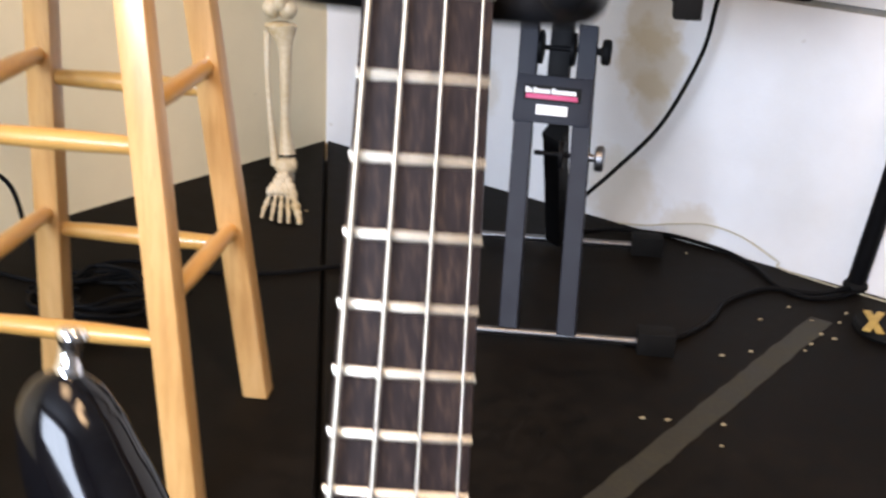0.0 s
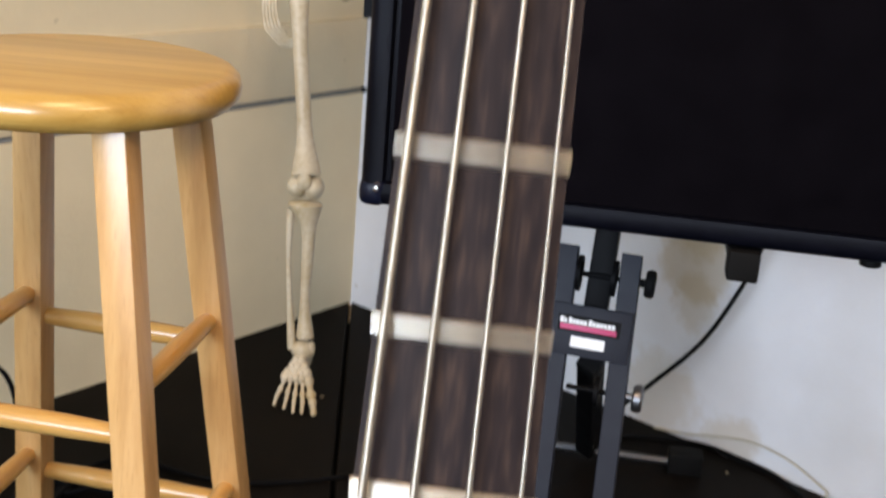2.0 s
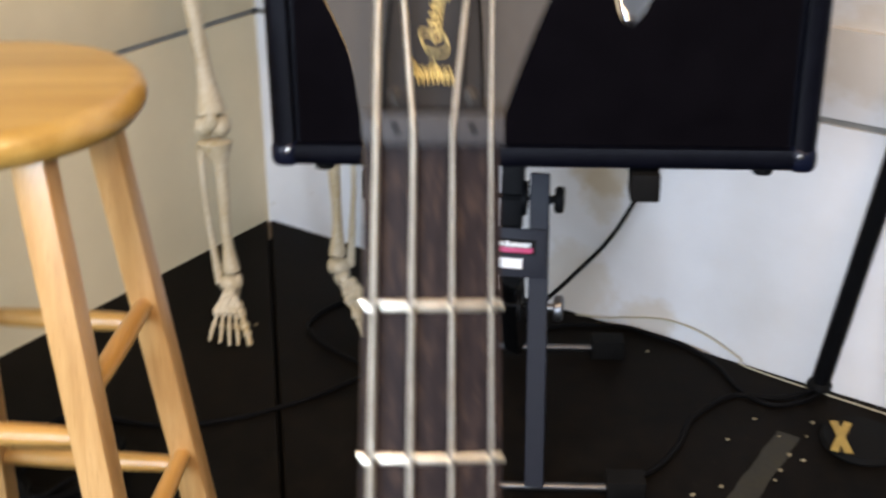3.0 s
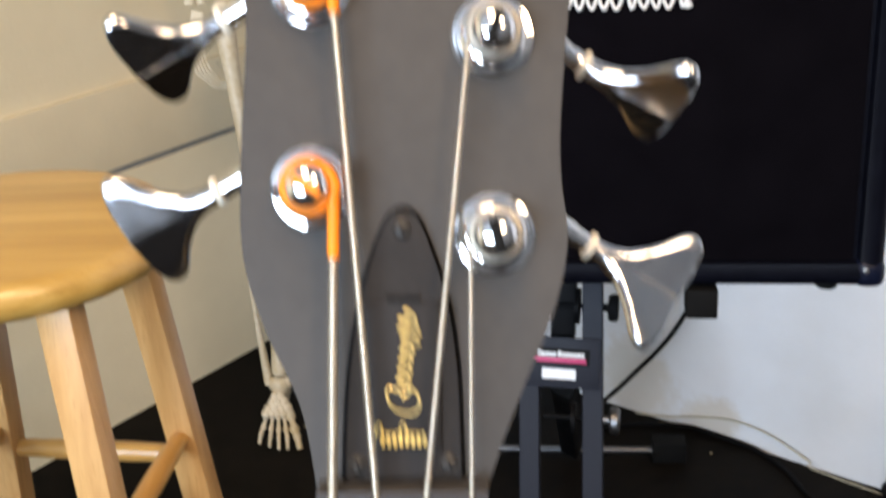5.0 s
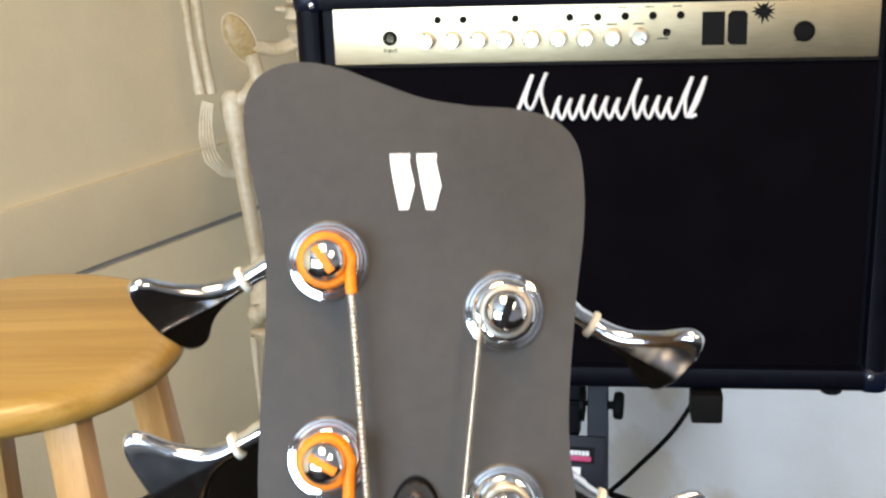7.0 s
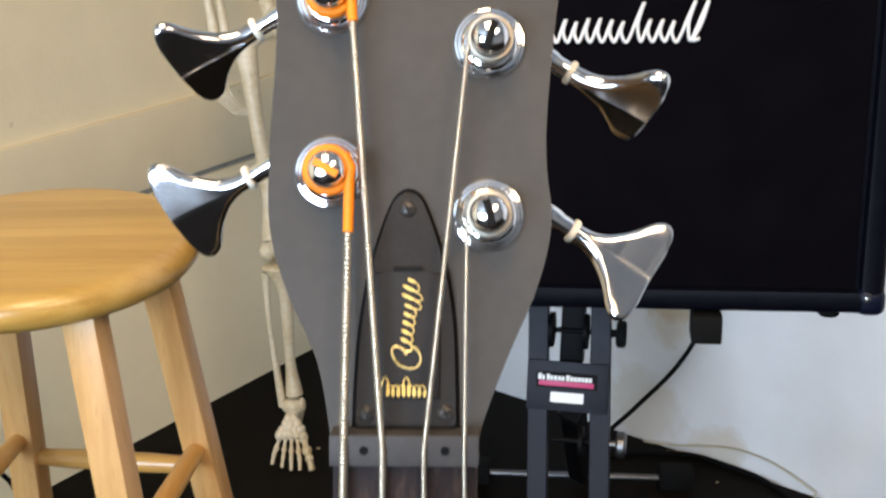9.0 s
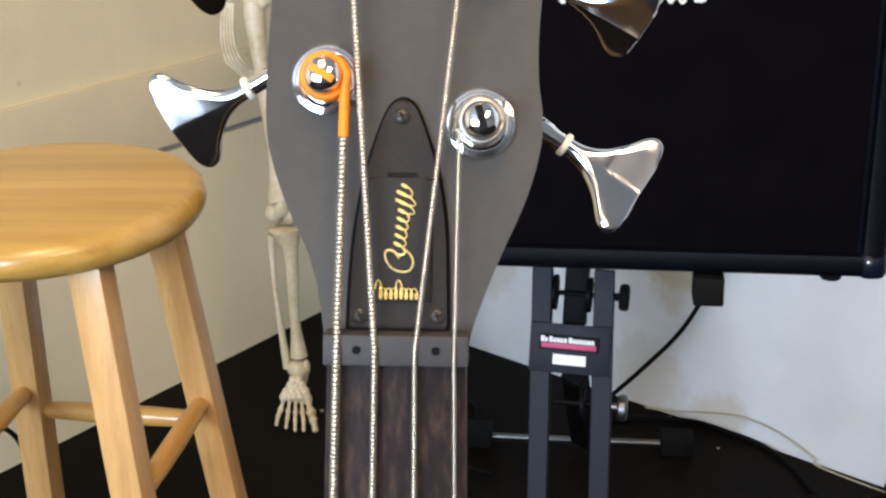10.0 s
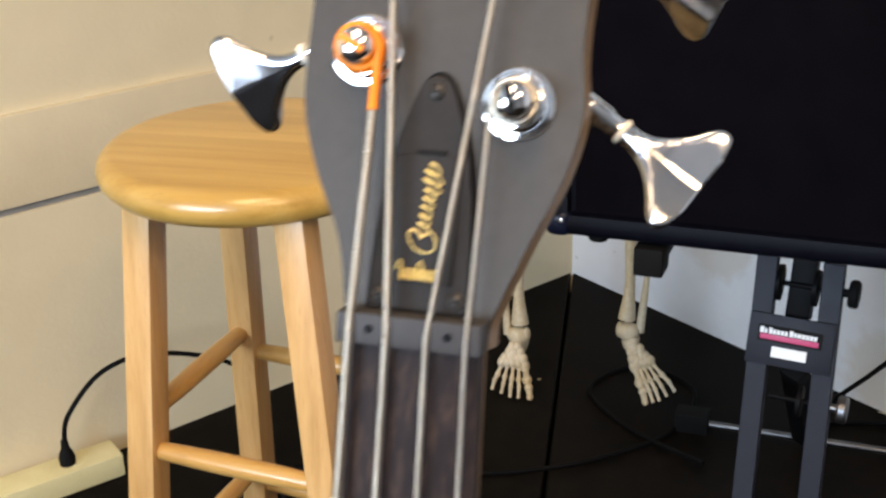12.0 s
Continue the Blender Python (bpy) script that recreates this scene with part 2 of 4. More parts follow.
def wound(name, axis_scale):
    """Round-wound string: fine turns along its length."""
    k = Nodes(name)
    w = k.n("TexWave", Scale=axis_scale)
    w.bands_direction = "Z"
    k.link(k.coords(), w.inputs["Vector"])
    a = k.noise(k.coords(), 60, 3)
    # the troughs between turns are darkened in colour, as shade would do
    k.colour(k.mix(k.ramp(w.outputs["Fac"], [(0.1, (0.2, 0.2, 0.2)), (0.6, (0, 0, 0))]),
                   k.ramp(a, [(0.3, (0.50, 0.46, 0.39)), (0.7, (0.60, 0.56, 0.48))]), (0.25, 0.22, 0.18)))
    k.set(0.42, 1.0)
    k.bump(w.outputs["Fac"], 0.2, 0.0002)
    return k.m


STRING = wound("nickel_wound_string", 700)

# ================= mesh helpers =================
INVERSE = {}


def thing(name, place, label, category, group="", kind=""):
    """A thing: an Empty at its base, which carries its parts."""
    ob = new(name)
    ob.location = place
    ob.empty_display_size = 0.05
    INVERSE[ob.name] = Matrix.Translation(-Vector(place))
    return tagged(ob, label, category, group, kind)


def finish(bm, name, material, smooth=True, angle=40):
    bmesh.ops.recalc_face_normals(bm, faces=bm.faces)
    me = bpy.data.meshes.new(name)
    bm.to_mesh(me)
    bm.free()
    me.materials.append(material)
    if smooth:
        me.polygons.foreach_set("use_smooth", [True] * len(me.polygons))
        me.set_sharp_from_angle(angle=radians(angle))
    return me


def part(name, bm, material, parent, label="", angle=40):
    """One mesh, given in world metres, as a part of a thing or of a part."""
    inv = INVERSE[parent.name]
    bm.transform(inv)
    ob = new(name, finish(bm, name, material, True, angle))
    ob.parent = parent
    INVERSE[ob.name] = inv
    return tagged(ob, label)


def solo(name, bm, material, label, category, group="", kind="", angle=40):
    """A thing that is one mesh."""
    c = sum((v.co for v in bm.verts), Vector()) / max(len(bm.verts), 1)
    c.z = min(v.co.z for v in bm.verts)
    bm.transform(Matrix.Translation(-c))
    ob = new(name, finish(bm, name, material, True, angle))
    ob.location = c
    return tagged(ob, label, category, group, kind)


def setting(name, bm, material, label, category):
    ob = new(name, finish(bm, name, material))
    return tagged(ob, label, category, "", "structure")


def box(bm, lo, hi, m=Matrix(), bevel=0.0, seg=2):
    d = Vector(hi) - Vector(lo)
    c = (Vector(hi) + Vector(lo)) / 2
    made = bmesh.ops.create_cube(bm, size=1, matrix=Matrix.Translation(c) @ Matrix.Diagonal((*d, 1)))
    vs = made["verts"]
    if bevel:
        es = list({e for v in vs for e in v.link_edges})
        out = bmesh.ops.bevel(bm, geom=es, offset=bevel, segments=seg, profile=0.6, affect="EDGES")
        vs = list({v for f in out["faces"] for v in f.verts} | {v for v in vs if v.is_valid})
    for v in vs:
        v.co = m @ v.co
    return bm


def spline(pts, per=8, closed=False):
    """Catmull-Rom through the points."""
    pts = [Vector(p) for p in pts]
    n, out = len(pts), []
    for i in range(n if closed else n - 1):
        if closed:
            a, b, c, d = (pts[(i + j) % n] for j in (-1, 0, 1, 2))
        else:
            a, b, c, d = pts[max(i - 1, 0)], pts[i], pts[i + 1], pts[min(i + 2, n - 1)]
        for j in range(per):
            t = j / per
            out.append(0.5 * ((2 * b) + (c - a) * t + (2 * a - 5 * b + 4 * c - d) * t * t + (3 * b - a - 3 * c + d) * t ** 3))
    if not closed:
        out.append(pts[-1])
    return out


def tube(bm, pts, r, seg=10, m=Matrix(), flat=1.0, caps=True, side=None):
    """A round (or flattened) tube along the points; r: a radius, or one for each point."""
    pts = [m @ Vector(p) for p in pts]
    rs = r if isinstance(r, (list, tuple)) else [r] * len(pts)
    rings, ref = [], Vector(side) if side else None
    for i, p in enumerate(pts):
        d = (pts[min(i + 1, len(pts) - 1)] - pts[max(i - 1, 0)]).normalized()
        if ref is None:
            ref = d.orthogonal()
        ref = (ref - d * ref.dot(d)).normalized()
        o = d.cross(ref)
        rings.append([bm.verts.new(p + rs[i] * (math.cos(a) * ref + flat * math.sin(a) * o))
                      for a in (2 * math.pi * k / seg for k in range(seg))])
    for a, b in zip(rings, rings[1:]):
        for k in range(seg):
            bm.faces.new((a[k], a[(k + 1) % seg], b[(k + 1) % seg], b[k]))
    if caps:
        bm.faces.new(rings[0][::-1])
        bm.faces.new(rings[-1])
    return bm


def lathe(bm, profile, m=Matrix(), seg=28):
    """A solid of turning about z: (radius, height) from one end to the other."""
    rings = []
    for r, z in profile:
        if r < 1e-6:
            rings.append([bm.verts.new(m @ Vector((0, 0, z)))])
        else:
            rings.append([bm.verts.new(m @ Vector((r * math.cos(2 * math.pi * k / seg), r * math.sin(2 * math.pi * k / seg), z))) for k in range(seg)])
    for a, b in zip(rings, rings[1:]):
        for k in range(seg):
            k2 = (k + 1) % seg
            if len(a) == 1 and len(b) > 1:
                bm.faces.new((a[0], b[k], b[k2]))
            elif len(b) == 1 and len(a) > 1:
                bm.faces.new((a[k], a[k2], b[0]))
            elif len(a) > 1:
                bm.faces.new((a[k], a[k2], b[k2], b[k]))
    for ring, flip in ((rings[0], True), (rings[-1], False)):
        if len(ring) > 1:
            bm.faces.new(ring[::-1] if flip else ring)
    return bm


def slab(bm, outline, y0, y1, m=Matrix(), bevel=0.0, seg=3):
    """An outline in x and z made thick from y0 to y1."""
    front = [bm.verts.new((p[0], y0, p[1])) for p in outline]
    back = [bm.verts.new((p[0], y1, p[1])) for p in outline]
    n = len(outline)
    f0, f1 = bm.faces.new(front), bm.faces.new(back[::-1])
    for i in range(n):
        bm.faces.new((front[i], back[i], back[(i + 1) % n], front[(i + 1) % n]))
    vs = set(front + back)
    if bevel:
        es = [e for f in (f0, f1) for e in f.edges]
        out = bmesh.ops.bevel(bm, geom=es, offset=bevel, segments=seg, profile=0.5, affect="EDGES")
        vs = {v for v in vs if v.is_valid} | {v for f in out["faces"] for v in f.verts}
    for v in vs:
        v.co = m @ v.co
    return bm


def ball(bm, c, r, m=Matrix(), seg=16):
    r = Vector(r) if not isinstance(r, (int, float)) else Vector((r, r, r))
    bmesh.ops.create_uvsphere(bm, u_segments=seg, v_segments=max(seg * 2 // 3, 6), radius=1.0,
                              matrix=m @ Matrix.Translation(c) @ Matrix.Diagonal((*r, 1)))
    return bm


B = bmesh.new

# ================= the room =================
def wall_frame(origin, along, inward):
    """x along the wall, y out of the room, z up."""
    m = Matrix.Identity(4)
    for i, v in enumerate((along, -inward, UP)):
        m.col[i][:3] = v
    m.translation = origin
    return m


def wall_run(name, m, length, mat, label):
    """A wall with a lower panel, a dark joint, a thicker board and a plain upper part."""
    bm = B()
    box(bm, (0, 0, -0.05), (length, 0.15, 0.478), m)
    box(bm, (0, -0.001, 0.490), (length, 0.15, 0.636), m, 0.003)
    box(bm, (0, 0.013, 0.630), (length, 0.15, CEIL), m)
    w = setting(name, bm, mat, label, "wall")
    g = B()
    box(g, (0, 0.006, 0.474), (length, 0.12, 0.494), m)
    setting("trim", g, GROOVE, "dark grey recessed joint running along the wall", "trim")
    return w


ML = wall_frame(CORNER, DL, DR)     # left wall, from the corner
MR = wall_frame(CORNER, DR, DL)     # right wall, from the corner
wall_run("wall_left", ML, ROOM, CREAM, "cream painted wainscot wall with a dark joint and scuffs")
wall_run("wall_right", MR, ROOM, BLUE_LIT_WALL, "painted wainscot wall with daylight blue in its colour and brown stains")
bm = B()
box(bm, (-0.2, 0, -0.05), (ROOM + 0.2, 0.15, CEIL), wall_frame(at(0, ROOM), DL, -DR))
setting("wall_back", bm, DARK_WALL, "unseen room wall, kept dark to cut bounce and reflections", "wall")
# window wall, opposite the right wall
MWN = wall_frame(at(ROOM, 0), DR, -DL)
bm = B()
for lo, hi in (((-0.2, 0, -0.05), (1.0, 0.15, CEIL)), ((3.4, 0, -0.05), (ROOM + 0.2, 0.15, CEIL)),
               ((1.0, 0, -0.05), (3.4, 0.15, 0.92)), ((1.0, 0, 2.28), (3.4, 0.15, CEIL))):
    box(bm, lo, hi, MWN)
setting("wall_window", bm, DARK_WALL, "unseen wall with a wide window, kept dark to cut bounce and reflections", "wall")
bm = B()
for lo, hi in (((1.0, 0.05, 0.92), (3.4, 0.1, 0.97)), ((1.0, 0.05, 2.23), (3.4, 0.1, 2.28)), ((1.0, 0.05, 0.97), (1.05, 0.1, 2.23)),
               ((3.35, 0.05, 0.97), (3.4, 0.1, 2.23)), ((2.18, 0.05, 0.97), (2.22, 0.1, 2.23))):
    box(bm, lo, hi, MWN)
setting("window_1", bm, WHITE_INK, "white painted window frame with two lights", "window")
bm = B()
box(bm, (-0.3, -0.3, CEIL), (ROOM + 0.3, ROOM + 0.3, CEIL + 0.1), Matrix.Translation(CORNER) @ Matrix(((DL.x, DR.x, 0, 0), (DL.y, DR.y, 0, 0), (0, 0, 1, 0), (0, 0, 0, 1))))
setting("ceiling", bm, CEILING, "unseen ceiling, greyed to cool the reflections", "ceiling")
for s, t in ((2.2, 3.3), (2.1, 1.7)):
    lamp = thing("ceiling_light", at(s, t, CEIL - 0.08), "white recessed fluorescent ceiling fixture", "ceiling light", "ceiling lights")
    bm = B()
    mm = Matrix.Translation(at(s, t, CEIL)) @ Matrix.Rotation(math.atan2(DL.y, DL.x), 4, "Z")
    for lo, hi in (((-0.62, -0.31, -0.08), (0.62, -0.29, 0)), ((-0.62, 0.29, -0.08), (0.62, 0.31, 0)),
                   ((-0.62, -0.29, -0.08), (-0.6, 0.29, 0)), ((0.6, -0.29, -0.08), (0.62, 0.29, 0))):
        box(bm, lo, hi, mm)
    part("frame", bm, WHITE_INK, lamp)

# floor: two black stage sheets that meet in a joint running out of the corner
SEAM = Vector((-0.098, 1.039, 0)).normalized()


def floor_sheet(name, pts):
    bm = B()
    top = [bm.verts.new((p.x, p.y, 0)) for p in pts]
    low = [bm.verts.new((p.x, p.y, -0.05)) for p in pts]
    f = bm.faces.new(top)
    bm.faces.new(low[::-1])
    for i in range(len(pts)):
        j = (i + 1) % len(pts)
        bm.faces.new((top[i], low[i], low[j], top[j]))
    bmesh.ops.bevel(bm, geom=list(f.edges), offset=0.0025, segments=1, affect="EDGES")
    return setting(name, bm, FLOOR, "scuffed matt black painted stage floor", "floor")


gap = Vector((SEAM.y, -SEAM.x, 0)) * 0.0035
far = CORNER - SEAM * 6.9
floor_sheet("floor", [CORNER - gap, at(ROOM, 0), far - gap])
floor_sheet("floor_right", [CORNER + gap, far + gap, at(ROOM, 0) + DR * ROOM, at(0, ROOM)])
bm = B()
box(bm, (-8, -8, -0.12), (8, 8, -0.052))
setting("ground", bm, RUBBER, "dark subfloor under the stage sheets", "ground")

# worn tape line and small chips on the floor
bm = B()
a, b = Vector((0.648, 1.322, 0)), Vector((0.134, 0.640, 0))
side = Vector((-(b - a).y, (b - a).x, 0)).normalized() * 0.0205
rng = random.Random(4)
left, right = [], []
for i in range(41):
    p = a.lerp(b, i / 40)
    left.append(bm.verts.new((*(p + side * (1 + rng.uniform(-0.12, 0.05))).xy, 0.0012)))
    right.append(bm.verts.new((*(p - side * (1 + rng.uniform(-0.12, 0.05))).xy, 0.0012)))
for i in range(40):
    bm.faces.new((left[i], left[i + 1], right[i + 1], right[i]))
solid = bmesh.ops.extrude_face_region(bm, geom=list(bm.faces))
for v in solid["geom"]:
    if isinstance(v, bmesh.types.BMVert):
        v.co.z = 0.0003
solo("floor_tape", bm, TAPE, "worn olive strip of tape stuck on the black floor", "tape")

chips = [(0.297, 0.961), (0.331, 0.959), (0.408, 0.952), (0.451, 1.171), (0.500, 1.189), (0.604, 1.225), (0.588, 1.200), (0.630, 1.316), (0.649, 1.249), (0.676, 1.314),
         (0.543, 1.313), (0.394, 0.894), (0.604, 1.370), (0.631, 1.265), (0.699, 1.354), (0.750, 1.238), (-0.262, 1.74), (-0.12, 1.15), (0.05, 1.02), (0.40, 1.71), (0.47, 1.60)]
for i, (px, py) in enumerate(chips):
    bm = B()
    rr = rng.uniform(0.0017, 0.0042)
    k = rng.randrange(5, 8)
    ring = [(px + rr * rng.uniform(0.6, 1.6) * math.cos(6.283 * j / k), py + rr * rng.uniform(0.5, 1.0) * math.sin(6.283 * j / k)) for j in range(k)]
    hi = [bm.verts.new((*q, 0.0022)) for q in ring]
    lo = [bm.verts.new((*q, 0.0)) for q in ring]
    bm.faces.new(hi)
    for j in range(k):
        bm.faces.new((hi[j], lo[j], lo[(j + 1) % k], hi[(j + 1) % k]))
    solo("paint_chip", bm, CRUMB, "small pale chip of paint on the floor", "debris", "paint chips on the floor")

# ================= bass guitar =================
MB = Matrix.Translation((0, 0, 1.029)) @ Matrix.Rotation(radians(-15.418), 4, "X") @ Matrix.Rotation(radians(1.233), 4, "Y")
MH = MB @ Matrix.Translation((0, 0.006, 0)) @ Matrix.Rotation(radians(-7.74), 4, "X")
SCALE = 0.864


def fret_at(n):
    return SCALE * (1 - 2 ** (-n / 12))


def half(d):
    return (0.0384 + 0.0368 * d) / 2


bass = thing("bass_guitar", MB @ Vector((0, 0.03, -0.962)), "four-string electric bass guitar with grey headstock leaning in its stand", "bass guitar")
# fingerboard, slightly arched
bm = B()
END = fret_at(24) + 0.012
rows = []
for i in range(31):
    d = END * i / 30
    h = half(d)
    row = [(-h, 0.006)] + [(h * u, 0.0012 * u * u) for u in (-0.98, -0.6, -0.2, 0.2, 0.6, 0.98)] + [(h, 0.006)]
    rows.append([bm.verts.new(MB @ Vector((x, y, -d))) for x, y in row])
for r0, r1 in zip(rows, rows[1:]):
    for k in range(len(r0)):
        k2 = (k + 1) % len(r0)
        bm.faces.new((r0[k], r0[k2], r1[k2], r1[k]))
bm.faces.new(rows[0])
bm.faces.new(rows[-1][::-1])
board = part("fingerboard", bm, ROSEWOOD, bass, "dark brown rosewood fingerboard")
for n in range(1, 25):
    d = fret_at(n)
    h = half(d) + 0.0002
    bm = B()
    tube(bm, [(h * u, 0.0012 * u * u + 0.0002, -d) for u in (-1, -0.6, -0.2, 0.2, 0.6, 1)], 0.00125, 8, MB)
    part("fret", bm, FRET, board)
# neck back
bm = B()
rings = []
for i in range(15):
    d = -0.004 + 0.64 * i / 14
    h = half(max(d, 0))
    ring = []
    for k in range(13):
        a = math.pi * k / 12
        ring.append(bm.verts.new(MB @ Vector((-h * math.cos(a), 0.006 + 0.016 * math.sin(a) ** 0.8, -d))))
    rings.append(ring)
for r0, r1 in zip(rings, rings[1:]):
    for k in range(12):
        bm.faces.new((r0[k], r0[k + 1], r1[k + 1], r1[k]))
    bm.faces.new((r0[12], r0[0], r1[0], r1[12]))
bm.faces.new(rings[0])
bm.faces.new(rings[-1][::-1])
part("neck", bm, NECK_WOOD, bass, "brown oiled wooden neck")

# headstock: wooden core with a grey face
HEAD = [(-20, -2), (-20.5, 6), (-24, 24), (-32, 42), (-37, 60), (-37, 84), (-35.5, 111), (-36.5, 131), (-40, 148), (-41, 160), (-37.5, 167.5),
        (-29, 171), (-19, 170), (-8, 166), (3, 162), (15, 160), (25, 159.3), (34, 157), (40, 151.5), (42, 143), (42, 130), (40, 113),
        (38, 90), (38, 76), (39.3, 61), (35.5, 44), (27.5, 25), (20.5, 6), (20, -2)]


def head_outline(shrink=1.0):
    pts = spline([(x / 1000 * shrink, 0, z / 1000) for x, z in HEAD], 5)
    return [(p.x, p.z) for p in pts]


bm = B()
slab(bm, head_outline(), 0.0012, 0.0150, MH, 0.0014)
head = part("headstock", bm, NECK_WOOD, bass, "headstock with a brown wooden edge")
bm = B()
slab(bm, head_outline(0.999), -0.0002, 0.0020, MH, 0.0007, 2)
part("headstock_face", bm, HEAD_FACE, head, "matte grey-brown headstock face")
# plain white emblem: two wedges side by side
bm = B()
for x0 in (-5.2, 1.3):
    slab(bm, [(x / 1000, z / 1000) for x, z in ((x0, 148.3), (x0 + 4.9, 148.3), (x0 + 4.7, 146.4), (x0 + 6.0, 140.5), (x0 + 4.4, 134.6), (x0 + 2.2, 134.6), (x0 + 0.9, 141), (x0, 146.6))],
         -0.0006, 0.0002, MH)
part("emblem", bm, WHITE_INK, head, "plain white emblem")
# nut
bm = B()
box(bm, (-0.0196, -0.0026, -0.0022), (0.0196, 0.007, 0.0062), MB, 0.0006)
nut = part("nut", bm, NUT, bass, "dark grey adjustable nut")
# black discs stand in for the shade inside two screw holes
for x in (-0.0105, 0.0108):
    bm = B()
    lathe(bm, [(0.0012, -0.001), (0.0012, 0.0016), (0.0, 0.0016)], MB @ Matrix.Translation((x, -0.0012, 0.0022)) @ Matrix.Rotation(radians(90), 4, "X"), 12)
    part("hole_shade_disc", bm, BLACK_STEEL, nut, "black disc for the shade in a screw hole")
# truss rod cover
COVER_PTS = [(-13.2, 6), (-12.8, 18), (-11.9, 31), (-10.2, 43), (-8.1, 52.5), (-4.8, 63.0), (-2.4, 67.6), (0.7, 69.3), (3.8, 67.6), (6.2, 62.7), (9.5, 52.6), (11.6, 43), (12.9, 32), (13.4, 18), (13.6, 6)]
bm = B()
slab(bm, [(p.x, p.z) for p in spline([(x / 1000, 0, z / 1000) for x, z in COVER_PTS], 5)], -0.0026, 0.0, MH, 0.0011)
cover = part("truss_rod_cover", bm, COVER, bass, "black bell-shaped plastic cover")
# raised black sheet gives the dark of a groove round the cover
bm = B()
slab(bm, [(0.0006 + (p.x - 0.0006) * 1.085, p.z * 1.016) for p in spline([(x / 1000, 0, z / 1000) for x, z in COVER_PTS], 5)], -0.0005, 0.0006, MH, 0.0002, 1)
part("groove_shade_sheet", bm, BLACK_STEEL, cover, "thin black sheet round the cover for a groove's shade")
bm = B()
slab(bm, [(x / 1000, z / 1000) for x, z in ((-8.2, 14), (9.2, 14), (9.4, 47.6), (5, 47.6), (4.4, 48.6), (-3.2, 48.6), (-3.8, 47.6), (-8.4, 47.6))], -0.0034, -0.0024, MH, 0.0004, 2)
part("plate", bm, COVER, cover)
bm = B()
box(bm, (-0.0032, -0.0036, 0.0479), (0.0044, -0.0025, 0.0492), MH)
part("slot", bm, BLACK_INK, cover)
# gold print: plain looped strokes in place of the wording
bm = B()
loops = []
for i in range(100):
    t = i / 99
    a = 2 * math.pi * 8 * t
    w = 0.0027 if 0.62 < t < 0.86 else 0.0016
    loops.append((0.0002 + 0.0022 * t + w * math.sin(a), -0.0035, 0.0276 + 0.0182 * t - 0.0008 * math.cos(a) - 0.45 * w * math.sin(a)))
tube(bm, loops, 0.00056, 6, MH, 0.5, True, (0, 1, 0))
tube(bm, spline([(0.0004, -0.0035, 0.0258), (-0.0010, -0.0035, 0.0276), (-0.0030, -0.0035, 0.0279), (-0.0035, -0.0035, 0.0262), (-0.0022, -0.0035, 0.0236), (0.0004, -0.0035, 0.0222), (0.0030, -0.0035, 0.0224),
                 (0.0042, -0.0035, 0.0242), (0.0036, -0.0035, 0.0266), (0.0014, -0.0035, 0.0285)], 6), 0.00066, 6, MH, 0.5, True, (0, 1, 0))
part("gold_print", bm, GOLD, cover, "gold foil print")
bm = B()
loops = []
for i in range(90):
    t = i / 89
    a = 2 * math.pi * 8 * t
    tall = 0.0026 if t < 0.14 or 0.42 < t < 0.64 else 0.0015
    loops.append((-0.0056 + 0.0112 * t - 0.0006 * math.cos(a), -0.0035, 0.0146 + tall + tall * math.sin(a)))
tube(bm, loops, 0.00050, 6, MH, 0.5, True, (0, 1, 0))
part("gold_print", bm, GOLD, cover, "gold foil print")
for (x, z), mat in (((0.0005, 0.0648), SCREW), ((-0.0103, 0.0100), SCREW), ((0.0109, 0.0102), SCREW)):
    bm = B()
    fm = MH @ Matrix.Translation((x, -0.0026, z)) @ Matrix.Rotation(radians(90), 4, "X")
    lathe(bm, [(0.0024, -0.001), (0.0024, 0.0001), (0.0020, 0.0005), (0.0019, 0.0002), (0.0012, 0.0007), (0.0, 0.0008)], fm, 16)
    s = part("screw", bm, mat, cover)
    bm = B()
    for rz_ in (20, 110):
        box(bm, (-0.0013, -0.0002, 0.0004), (0.0013, 0.0002, 0.00095), fm @ Matrix.Rotation(radians(rz_), 4, "Z"))
    part("slot", bm, BLACK_INK, cover)

# machine heads: post, then collar, axis and breadth of the key behind the headstock
KEY = [(0, 2.7), (3, 2.9), (5.5, 3.5), (8, 4.5), (10, 5.7), (12.5, 7.7), (14.8, 10.0), (16.8, 12.5), (18.3, 14.6), (20, 16.3), (21.8, 17.2), (23.4, 17.2), (24.6, 16.5), (25.4, 15.2), (25.9, 13.4), (26.1, 11.4)]
THICK = [(0, 2.7), (3, 2.8), (8, 2.6), (14, 2.1), (24, 1.9), (27, 1.9)]
FOLD = 0.19


def key_section(h, t, f):
    """A flat stadium of half breadth h and half thickness t, folded along its middle."""
    flat = max(h - t, 0.05)
    row = [v * flat for v in (-1, -0.75, -0.5, -0.25, -0.08, 0, 0.08, 0.25, 0.5, 0.75, 1)]
    bow = [radians(a) for a in range(-67, 80, 22)]
    pts = [(w, -t) for w in row] + [(flat + t * math.cos(a), t * math.sin(a)) for a in bow]
    pts += [(-w, t) for w in row] + [(-flat - t * math.cos(a), -t * math.sin(a)) for a in bow]
    return [(w, y + f * abs(w)) for w, y in pts]


